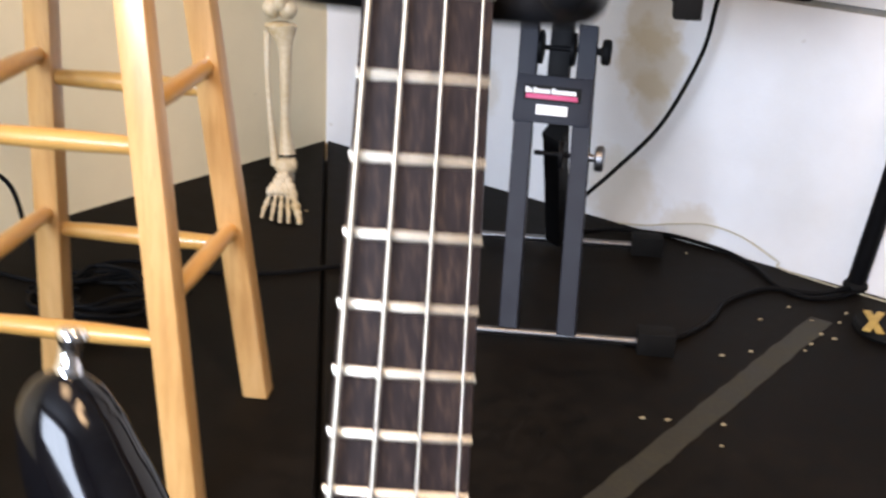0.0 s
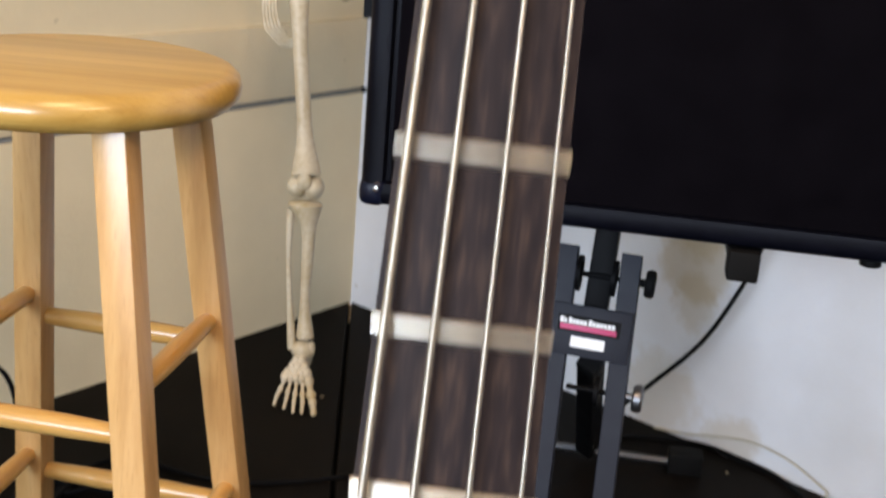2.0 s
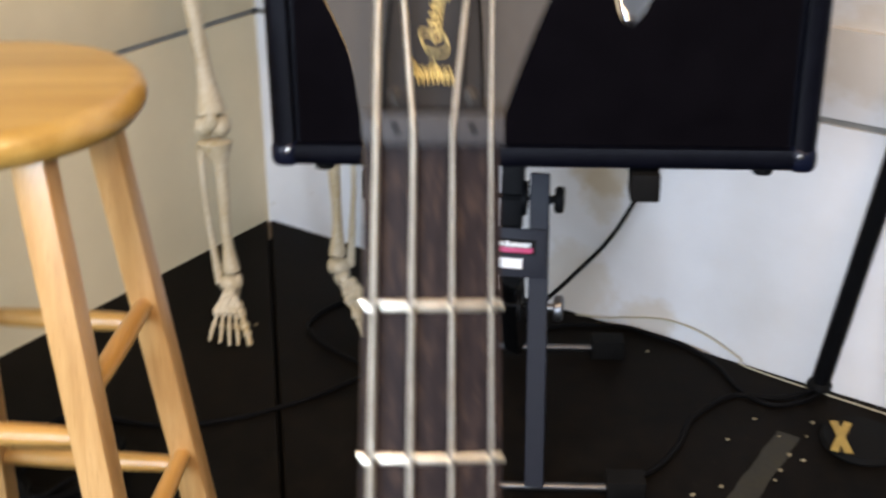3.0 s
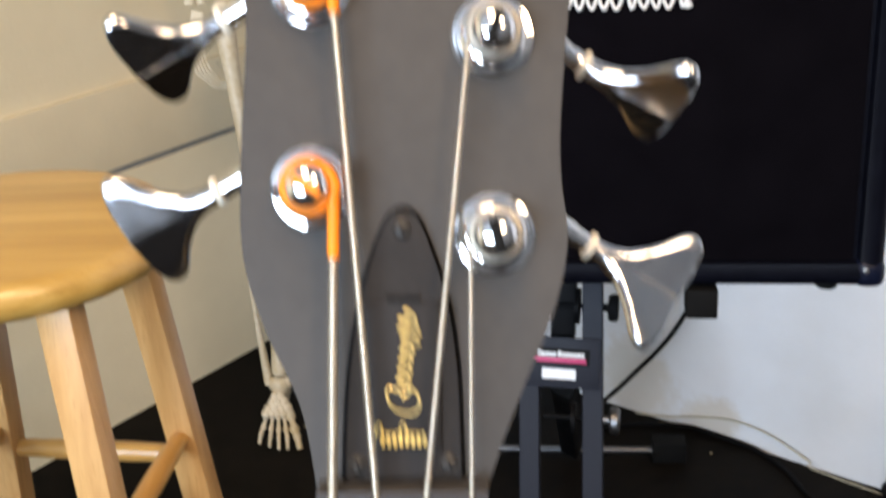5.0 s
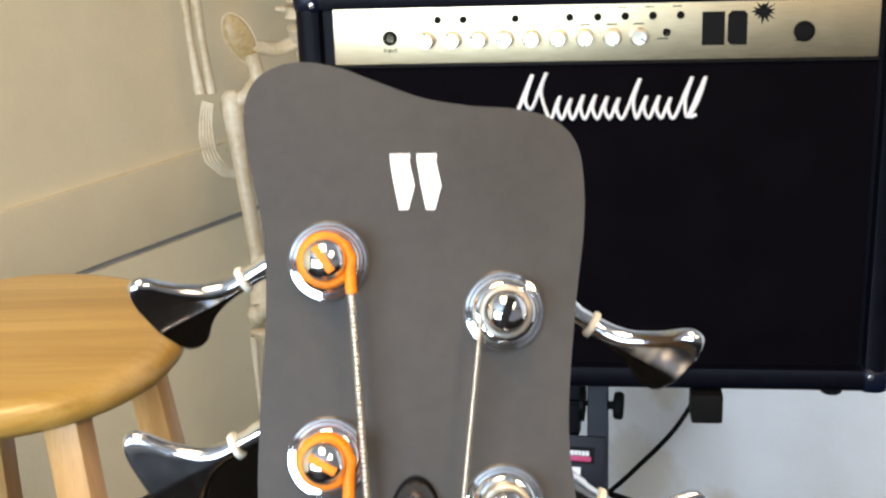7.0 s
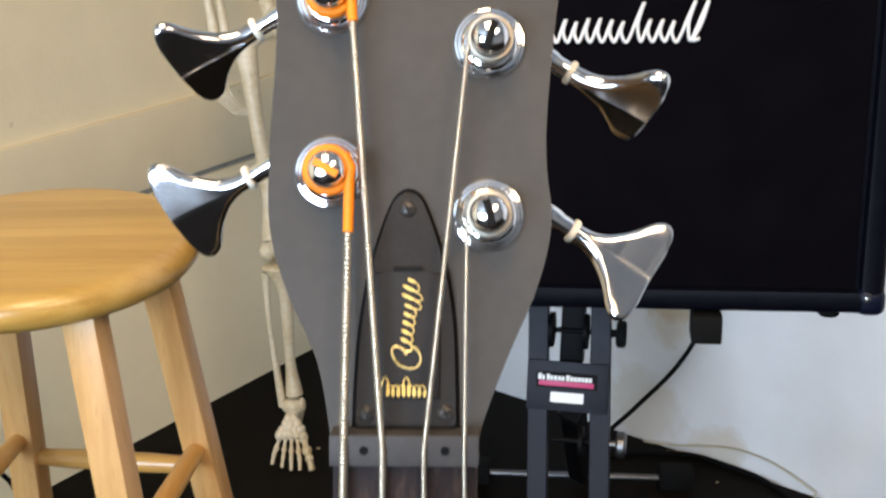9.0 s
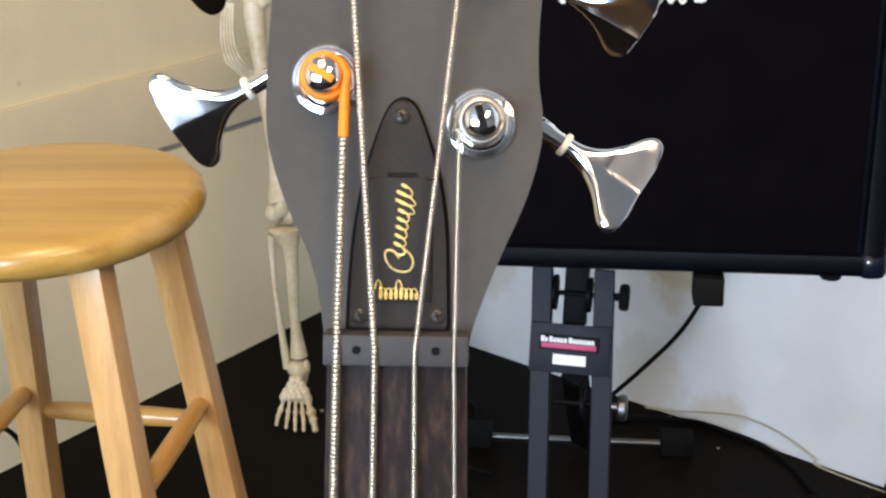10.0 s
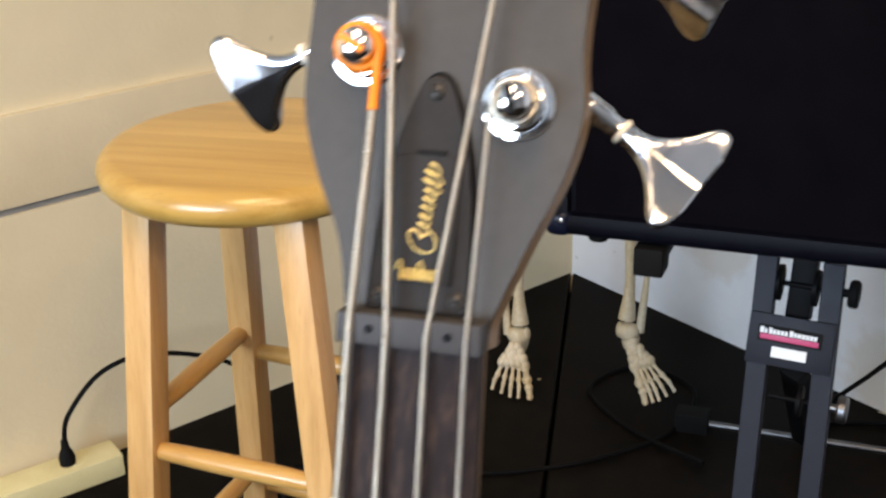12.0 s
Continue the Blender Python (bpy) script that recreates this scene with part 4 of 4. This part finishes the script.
part("white_label", bm, WHITE_INK, plate, "small white label")
bm = B()
box(bm, (-0.016, -0.012, -0.236), (0.018, 0.018, 0.0), Matrix(), 0.003)
for v in bm.verts:
    v.co = MS @ Vector((v.co.x + 0.002, v.co.y + 0.012, v.co.z + 0.262))
part("upper_tube", bm, BLACK_STEEL, astand, "black square steel tube")
# washers and clamp wheels
for x, z, mat, r in ((-0.0265, 0.074, BLACK_STEEL, 0.026), (0.0235, 0.074, BLACK_STEEL, 0.026), (0.024, -0.088, BLACK_STEEL, 0.022)):
    bm = B()
    lathe(bm, [(r * 0.6, -0.004), (r, -0.003), (r, 0.003), (r * 0.6, 0.004)], MS @ Matrix.Translation((x, 0.0, z)) @ Matrix.Rotation(radians(90), 4, "Y"), 20)
    part("washer", bm, mat, astand)
for x, z, mat in ((0.070, 0.074, RUBBER), (0.078, -0.088, ZINC)):
    bm = B()
    km = MS @ Matrix.Translation((x, 0.0, z)) @ Matrix.Rotation(radians(90), 4, "Y")
    lathe(bm, [(0.006, -0.022), (0.006, -0.004), (0.017, -0.003), (0.020, 0.0), (0.020, 0.008), (0.017, 0.011), (0.0, 0.011)], km, 12)
    part("clamp_knob", bm, mat, astand, "round clamp knob")
bm = B()
tube(bm, [MS @ Vector((-0.05, 0, 0.074)), MS @ Vector((0.06, 0, 0.074))], 0.004, 10)
part("bolt", bm, BLACK_STEEL, astand)
bm = B()
tube(bm, [MS @ Vector((-0.02, 0, -0.088)), MS @ Vector((0.07, 0, -0.088))], 0.004, 10)
part("bolt", bm, BLACK_STEEL, astand)
# rear tube
bm = B()
ra, rb = Vector((0.225, 1.607, 0.018)), Vector((0.182, 1.335, 0.296))
tube(bm, [ra, rb], 0.021, 4, Matrix(), 1.0, True, (1, 0.3, 0))
rear = part("rear_tube", bm, BLACK_STEEL, astand, "black square steel tube")
bm = B()
tube(bm, [rb, rb + (rb - ra).normalized() * 0.016], 0.0222, 4, Matrix(), 1.0, True, (1, 0.3, 0))
part("end_cap", bm, RUBBER, rear, "grey end cap")
# floor bars with rubber blocks
BAR = Vector((math.cos(radians(-5)), math.sin(radians(-5)), 0))
for mid, hl in ((Vector((0.1665, 1.190, 0)), 0.180), (Vector((0.2135, 1.608, 0)), 0.180)):
    bm = B()
    e0, e1 = mid - BAR * hl, mid + BAR * hl
    tube(bm, [e0 + UP * 0.015, e1 + UP * 0.015], 0.0062, 14)
    bar = part("floor_bar", bm, ZINC, astand, "bare steel floor bar")
    for c in (e0, e1):
        bm = B()
        box(bm, (-0.029, -0.019, 0), (0.029, 0.019, 0.037), Matrix.Translation(c) @ Matrix.Rotation(radians(-5), 4, "Z"), 0.003)
        part("rubber_block", bm, RUBBER, bar, "square dark rubber foot")
# arms under the amplifier
for x in (0.134, 0.4735):
    bm = B()
    box(bm, (x - 0.013, 0.02, -0.036), (x + 0.013, 0.27, -0.0105), MA, 0.002)
    arm = part("support_arm", bm, BLACK_STEEL, astand)
    bm = B()
    box(bm, (x - 0.0185, -0.004, -0.040), (x + 0.0185, 0.04, 0.0005 - 0.0035), MA, 0.003)
    part("arm_cap", bm, RUBBER, arm, "square rubber arm cap")
bm = B()
box(bm, (0.12, 0.232, -0.036), (0.49, 0.262, -0.0115), MA, 0.002)
part("cross_bar", bm, BLACK_STEEL, astand)

# ================= skeleton model =================
bm = B()


def bone(pts, rs, seg=10, flat=1.0):
    pts = [Vector(p) for p in pts]
    fine = spline(pts, 4)
    n = len(rs)
    rr = []
    for i in range(len(fine)):
        u = i / (len(fine) - 1) * (n - 1)
        k = min(int(u), n - 2)
        f = u - k
        f = f * f * (3 - 2 * f)
        rr.append(rs[k] * (1 - f) + rs[k + 1] * f)
    tube(bm, fine, rr, seg, Matrix(), flat)


def knuckle(c, r):
    ball(bm, c, r, Matrix(), 10)


def leg(head, troch, knee, ankle, toe_small, toe_big, side):
    head, troch, knee, ankle = (Vector(v) for v in (head, troch, knee, ankle))
    sx = Vector((1, 0, 0)) * side
    knuckle(head, 0.019)
    bone([head, troch + Vector((0.012 * side, 0, 0.004))], [0.013, 0.014])
    knuckle(troch + Vector((0, 0, 0.004)), (0.021, 0.018, 0.023))
    kt = knee + Vector((0, 0, 0.030))
    bone([troch, troch.lerp(kt, 0.35) + Vector((0, -0.008, 0)), troch.lerp(kt, 0.75), kt], [0.021, 0.0135, 0.0135, 0.027])
    for s in (-1, 1):
        knuckle(knee + Vector((s * 0.0150, -0.002, 0.008)), (0.0190, 0.024, 0.021))
    knuckle(knee + Vector((0.0, -0.02, 0.022)), (0.014, 0.008, 0.017))
    pl = knee + Vector((0, 0, -0.026))
    knuckle(pl, (0.033, 0.022, 0.009))
    tt = ankle + Vector((0.006 * side, 0, 0.028))
    bone([pl + Vector((0.004 * side, 0, -0.004)), pl.lerp(tt, 0.22) + Vector((0.007 * side, -0.004, 0)), pl.lerp(tt, 0.7), tt], [0.028, 0.0120, 0.0092, 0.0165])
    fb, ft = pl + Vector((-0.026 * side, 0.004, -0.012)), ankle + Vector((-0.018 * side, 0.004, 0.002))
    bone([fb, fb.lerp(ft, 0.4) + Vector((-0.005 * side, 0, 0)), ft], [0.0075, 0.0045, 0.0085])
    # foot: heel, tarsus, five rays
    knuckle(ankle + Vector((0, 0.03, -0.030)), (0.017, 0.032, 0.019))
    knuckle(ankle + Vector((0.003 * side, 0, 0.004)), (0.023, 0.019, 0.018))
    knuckle(ankle + Vector((0.018 * side, 0, 0.006)), (0.008, 0.012, 0.016))
    ts, tb = Vector(toe_small), Vector(toe_big)
    root = ankle + Vector((0, -0.012, -0.012))
    mid0 = root.lerp((ts + tb) / 2, 0.46)
    # tarsus: a wedge of small uneven bones that widens towards the toes
    jit = random.Random(21)
    for f, spread, n in ((0.08, 0.10, 2), (0.20, 0.24, 3), (0.32, 0.38, 4), (0.43, 0.48, 5)):
        for k in range(n):
            u = k / (n - 1) - 0.5
            c = root.lerp((ts + tb) / 2, f) + (tb - ts) * u * spread * 1.25 + Vector((jit.uniform(-1, 1), jit.uniform(-1, 1), jit.uniform(0, 3))) * 0.001
            knuckle(c + Vector((0, 0, 0.007 - 0.006 * abs(u))), (0.0092, 0.0125, 0.0100))
    for k in range(5):
        tip = ts.lerp(tb, (0.0, 0.27, 0.52, 0.74, 1.03)[k]) + Vector((0, (0.006, -0.004, -0.013, -0.012, -0.008)[k], 0))
        st = mid0 + (ts.lerp(tb, k / 4) - (ts + tb) / 2) * 0.60
        w = (0.95, 0.88, 0.9, 0.95, 1.6)[k]
        joint = st.lerp(tip, 0.46) + Vector((0, 0, 0.006))
        last = joint.lerp(tip, 0.55) + Vector((0.001 * side * (k % 2), 0, 0.006))
        bone([st + Vector((0, 0, 0.004)), st.lerp(joint, 0.5) + Vector((0, 0, 0.003)), joint], [0.0066 * w, 0.0034 * w, 0.0050 * w], 8)
        knuckle(joint, (0.0062 * w, 0.0070 * w, 0.0062 * w))
        bone([joint, last], [0.0046 * w, 0.0038 * w], 8)
        knuckle(last, 0.0053 * w)
        bone([last, tip + Vector((0, 0, 0.004))], [0.0040 * w, 0.0034 * w], 8)
        knuckle(tip + Vector((0, 0, 0.004)), (0.0042 * w, 0.0056 * w, 0.0036 * w))


leg((-0.322, 1.880, 0.776), (-0.362, 1.880, 0.752), (-0.316, 1.780, 0.385), (-0.305, 1.742, 0.088), (-0.340, 1.672, 0.004), (-0.268, 1.672, 0.001), 1)
leg((-0.135, 1.900, 0.776), (-0.095, 1.900, 0.752), (-0.093, 1.800, 0.405), (-0.094, 1.752, 0.112), (-0.004, 1.690, 0.028), (-0.052, 1.680, 0.012), -1)
# pelvis
PC = Vector((-0.228, 1.900, 0.80))
for s, hx in ((-1, -0.322), (1, -0.135)):
    # iliac wing: a thin tilted blade with a thick rim
    im = Matrix.Translation(PC + Vector((s * 0.112, -0.012, 0.068))) @ Matrix.Rotation(radians(s * 24), 4, "Y") @ Matrix.Rotation(radians(s * -18), 4, "Z")
    before = len(bm.faces)
    ball(bm, (0, 0, 0), (0.0245, 0.011, 0.046), im, 18)
    bm.faces.ensure_lookup_table()
    for f in bm.faces[before:]:
        f.material_index = 1
    tube(bm, [im @ Vector((0.024 * math.sin(a), -0.002, 0.046 * math.cos(a))) for a in (2 * math.pi * k / 24 for k in range(25))], 0.0018, 8)
    bone([im @ Vector((-s * 0.004, 0, -0.034)), PC + Vector((s * 0.088, -0.012, 0.012)), PC + Vector((s * 0.084, -0.012, -0.010))], [0.014, 0.013, 0.018])
    bone([im @ Vector((-s * 0.012, 0.004, -0.020)), PC + Vector((s * 0.055, 0.020, 0.040)), PC + Vector((s * 0.020, 0.034, 0.050))], [0.016, 0.014, 0.016], 10, 0.6)
    knuckle(PC + Vector((s * 0.082, -0.010, -0.018)), (0.024, 0.024, 0.026))
    bone([PC + Vector((s * 0.075, -0.02, -0.006)), PC + Vector((s * 0.04, -0.045, -0.016)), PC + Vector((s * 0.008, -0.05, -0.024))], [0.012, 0.0075, 0.011])
    bone([PC + Vector((s * 0.072, -0.005, -0.035)), PC + Vector((s * 0.055, -0.01, -0.075)), PC + Vector((s * 0.030, -0.04, -0.066)), PC + Vector((s * 0.010, -0.05, -0.035))], [0.013, 0.012, 0.008, 0.009])
bone([PC + Vector((0, 0.045, -0.03)), PC + Vector((0, 0.052, 0.03)), PC + Vector((0, 0.035, 0.085))], [0.010, 0.030, 0.042], 12, 0.5)
# spine, ribs and skull
for i in range(17):
    z = 0.905 + 0.0285 * i
    c = Vector((-0.240, 1.925 + 0.012 * math.sin(i * 0.4), z))
    w = 0.0235 - 0.0006 * i
    lathe(bm, [(w, -0.010), (w * 0.86, 0.0), (w, 0.010)], Matrix.Translation(c), 14)
    bone([c + Vector((-0.042, 0.018, 0.002)), c + Vector((0, 0.020, 0)), c + Vector((0.042, 0.018, 0.002))], [0.005, 0.007, 0.005], 8)
    bone([c + Vector((0, 0.015, 0)), c + Vector((0, 0.045, -0.012))], [0.007, 0.005], 8)
for i in range(10):
    z = 1.10 + 0.030 * i
    w = 0.118 - 0.0024 * (i - 4) ** 2
    for s in (-1, 1):
        bone([(-0.24 + s * 0.02, 1.945, z + 0.03), (-0.24 + s * w * 0.8, 1.955, z + 0.02), (-0.24 + s * w, 1.90, z - 0.01), (-0.24 + s * w * 0.7, 1.83, z - 0.04), (-0.24 + s * 0.02, 1.81, z - 0.03)],
             [0.005, 0.0055, 0.0055, 0.0055, 0.005], 8, 0.6)
bone([(-0.24, 1.808, 1.09), (-0.24, 1.812, 1.22), (-0.24, 1.83, 1.36)], [0.008, 0.013, 0.018], 10, 0.5)
knuckle((-0.24, 1.90, 1.52), (0.062, 0.080, 0.070))
knuckle((-0.24, 1.86, 1.455), (0.042, 0.045, 0.040))
# arms
for s, ex, wx, ox in ((-1, -0.420, -0.402, -0.24), (1, -0.060, -0.075, -0.24)):
    sh = Vector((ox + s * 0.150, 1.90, 1.36))
    el = Vector((ex, 1.885, 0.965))
    wr = Vector((wx, 1.865, 0.772))
    bone([(ox, 1.83, 1.37), (ox + s * 0.08, 1.84, 1.39), sh], [0.007, 0.006, 0.008], 8)
    knuckle(sh, 0.019)
    bone([sh, sh.lerp(el, 0.5), el + Vector((0, 0, 0.012))], [0.014, 0.0095, 0.019])
    bone([el + Vector((s * 0.010, 0, 0)), el.lerp(wr, 0.5) + Vector((s * 0.012, 0, 0)), wr + Vector((s * 0.011, 0, 0.004))], [0.0095, 0.0068, 0.0098])
    bone([el + Vector((-s * 0.010, 0, 0.006)), el.lerp(wr, 0.5) + Vector((-s * 0.008, 0, 0)), wr + Vector((-s * 0.009, 0, 0.004))], [0.0105, 0.0068, 0.0085])
    # the hand hangs from the wrist, its fingers bowed outwards and curling back to the thigh
    for k in range(5):
        f = k / 4
        a = wr + Vector((-s * 0.004 + s * (0.010 - 0.020 * f), -0.006 * k, -0.008))
        b = wr + Vector((s * (0.016 - 0.027 * f), -0.010 - 0.006 * k, -0.070 - 0.004 * f))
        c = wr + Vector((s * (0.009 - 0.030 * f), -0.014 - 0.006 * k, -0.116 + 0.010 * f))
        d = wr + Vector((-s * (0.016 + 0.020 * f), -0.016 - 0.004 * k, -0.140 + 0.014 * f))
        e = wr + Vector((-s * (0.046 + 0.008 * f), -0.016 - 0.004 * k, -0.145 + 0.014 * f))
        bone([a, a.lerp(b, 0.5) + Vector((s * 0.003, 0, 0)), b], [0.0036, 0.0022, 0.0032], 8)
        bone([b, b.lerp(c, 0.5) + Vector((s * 0.002, 0, 0)), c], [0.0032, 0.0020, 0.0028], 8)
        bone([c, d], [0.0028, 0.0022], 8)
        bone([d, e], [0.0024, 0.0017], 8)
skeleton = solo("skeleton_model", bm, BONE, "aged ivory plastic anatomical skeleton model hanging by the wall", "skeleton model", angle=70)
skeleton.data.materials.append(BONE_BROWN)

# ================= black tripod stand beside the wall =================
HUB = Vector((0.792, 1.392, 0.545))
tri = thing("tripod_stand", (0.78, 1.35, 0), "black steel tripod stand with wide flat legs", "tripod stand")
for foot, r in ((Vector((0.742, 1.452, 0.012)), 0.0165), (Vector((0.700, 0.930, 0.012)), 0.0165), (Vector((1.02, 1.25, 0.012)), 0.0125)):
    bm = B()
    tube(bm, [HUB, HUB.lerp(foot, 0.5), foot], r, 14)
    lg = part("leg", bm, BLACK_STEEL, tri, "black steel tripod leg")
    bm = B()
    ball(bm, foot, (0.022, 0.022, 0.014))
    part("rubber_foot", bm, RUBBER, lg)
bm = B()
tube(bm, [HUB + Vector((0, 0, -0.03)), HUB + Vector((0, 0, 0.95))], 0.0175, 16)
part("pole", bm, BLACK_STEEL, tri)
bm = B()
lathe(bm, [(0.020, -0.045), (0.030, -0.03), (0.030, 0.02), (0.022, 0.04)], Matrix.Translation(HUB), 18)
part("hub", bm, RUBBER, tri)

# black rubber mat piece with a yellow cross
cross = thing("rubber_weight", (0.752, 1.290, 0), "round black rubber weight with a yellow tape cross", "weight")
bm = B()
lathe(bm, [(0.0, 0.0), (0.062, 0.0), (0.066, 0.006), (0.062, 0.014), (0.0, 0.016)], Matrix.Translation((0.757, 1.288, 0)), 36)
part("disc", bm, RUBBER, cross)
for a, ln, z in ((86, 0.045, 0.0150), (57, 0.046, 0.0156)):
    bm = B()
    box(bm, (-ln, -0.0065, z), (ln, 0.0065, z + 0.0020), Matrix.Translation((0.722, 1.289, 0)) @ Matrix.Rotation(radians(a), 4, "Z"), 0.0006)
    part("tape_strip", bm, YELLOW, cross, "yellow tape strip")

# ================= cables =================


def cable(name, pts, r, label, mat=CABLE, per=8, group="cables on the floor"):
    bm = B()
    tube(bm, spline(pts, per), r, 10)
    return solo(name, bm, mat, label, "cable", group)


cable("power_cable", [(0.41, 1.385, 0.66), (0.455, 1.52, 0.60), (0.474, 1.59, 0.53), (0.468, 1.60, 0.465), (0.4525, 1.60, 0.376), (0.396, 1.60, 0.249), (0.322, 1.60, 0.160), (0.27, 1.605, 0.103), (0.235, 1.63, 0.04), (0.27, 1.68, 0.006), (0.345, 1.70, 0.006),
                     at(0.008, 0.90, 0.006), at(0.007, 0.97, 0.008), (0.550, 1.598, 0.006), (0.585, 1.530, 0.005), (0.604, 1.450, 0.005), (0.645, 1.405, 0.005), (0.707, 1.415, 0.005), (0.80, 1.47, 0.010), (0.95, 1.46, 0.006)],
      0.0042, "black power cable hanging from the amplifier to the floor")
cable("signal_cable", [(0.30, 1.19, 0.005), (0.345, 1.20, 0.005), (0.40, 1.228, 0.005), (0.455, 1.29, 0.005), (0.49, 1.36, 0.005), (0.535, 1.405, 0.005), (0.591, 1.438, 0.005), (0.66, 1.425, 0.005), (0.72, 1.435, 0.012), (0.80, 1.49, 0.006), (0.90, 1.47, 0.006)],
      0.0048, "black signal cable curving over the floor")
cable("signal_cable", [(-0.74, 1.36, 0.005), (-0.64, 1.33, 0.005), (-0.57, 1.42, 0.005), (-0.50, 1.43, 0.005), (-0.40, 1.40, 0.005), (-0.30, 1.405, 0.005), (-0.20, 1.44, 0.005), (-0.10, 1.50, 0.005), (0.00, 1.60, 0.005), (0.03, 1.75, 0.005), (-0.08, 1.82, 0.005), (-0.16, 1.72, 0.005), (-0.08, 1.60, 0.005), (0.06, 1.50, 0.012)],
      0.0042, "black signal cable looping over the floor")
rng = random.Random(21)
for k in range(5):
    cx, cy = -0.53 + rng.uniform(-0.03, 0.03), 1.26 + rng.uniform(-0.03, 0.03)
    pts = []
    for i in range(15):
        a = 2 * math.pi * i / 9 + k
        rr = rng.uniform(0.05, 0.11)
        pts.append((cx + 1.15 * rr * math.cos(a), cy + 0.9 * rr * math.sin(a), 0.006 + 0.007 * k + rng.uniform(0, 0.006)))
    cable("coiled_cable", pts, 0.0042, "tangled coil of black cable on the floor", group="coiled cables by the stool")
cable("wall_wire", [at(0.012, 0.80, 0.004), at(0.010, 0.86, 0.014), at(0.008, 0.913, 0.030), at(0.008, 0.988, 0.048), at(0.008, 1.061, 0.042), at(0.010, 1.133, 0.016), at(0.014, 1.178, 0.003), at(0.03, 1.6, 0.003)], 0.0014, "thin cream wire along the foot of the wall", WIRE)

# power strip with a plug by the left wall
p0, p1 = Vector((-0.918, 1.300, 0)), Vector((-1.16, 1.02, 0))
ang = math.atan2((p1 - p0).y, (p1 - p0).x)
MP = Matrix.Translation(p0) @ Matrix.Rotation(ang, 4, "Z")
strip = thing("power_strip", p0.lerp(p1, 0.5), "cream plastic power strip lying along the wall", "power strip")
bm = B()
box(bm, (0, -0.030, 0), (0.37, 0.030, 0.042), MP, 0.004)
sb = part("housing", bm, CREAM_PLASTIC, strip)
for i in range(5):
    bm = B()
    lathe(bm, [(0.017, 0), (0.017, 0.001), (0.013, 0.0012), (0.0, 0.0006)], MP @ Matrix.Translation((0.07 + 0.06 * i, 0, 0.0415)), 18)
    part("socket", bm, CREAM_PLASTIC, sb)
bm = B()
pl = MP @ Vector((0.085, 0, 0.042))
lathe(bm, [(0.013, 0.0), (0.014, 0.012), (0.011, 0.022), (0.007, 0.03), (0.006, 0.045)], Matrix.Translation(pl), 16)
part("plug", bm, RUBBER, strip, "black plug")
cable("plug_cable", [pl + Vector((0, 0, 0.04)), pl + Vector((0.01, 0.01, 0.09)), pl + Vector((0.06, 0.05, 0.155)), pl + Vector((0.13, 0.11, 0.165)), pl + Vector((0.23, 0.19, 0.11)), pl + Vector((0.26, 0.20, 0.02)), pl + Vector((0.30, 0.14, -0.036)), pl + Vector((0.34, 0.02, -0.038))],
      0.0042, "black cable rising in an arc from the power strip")
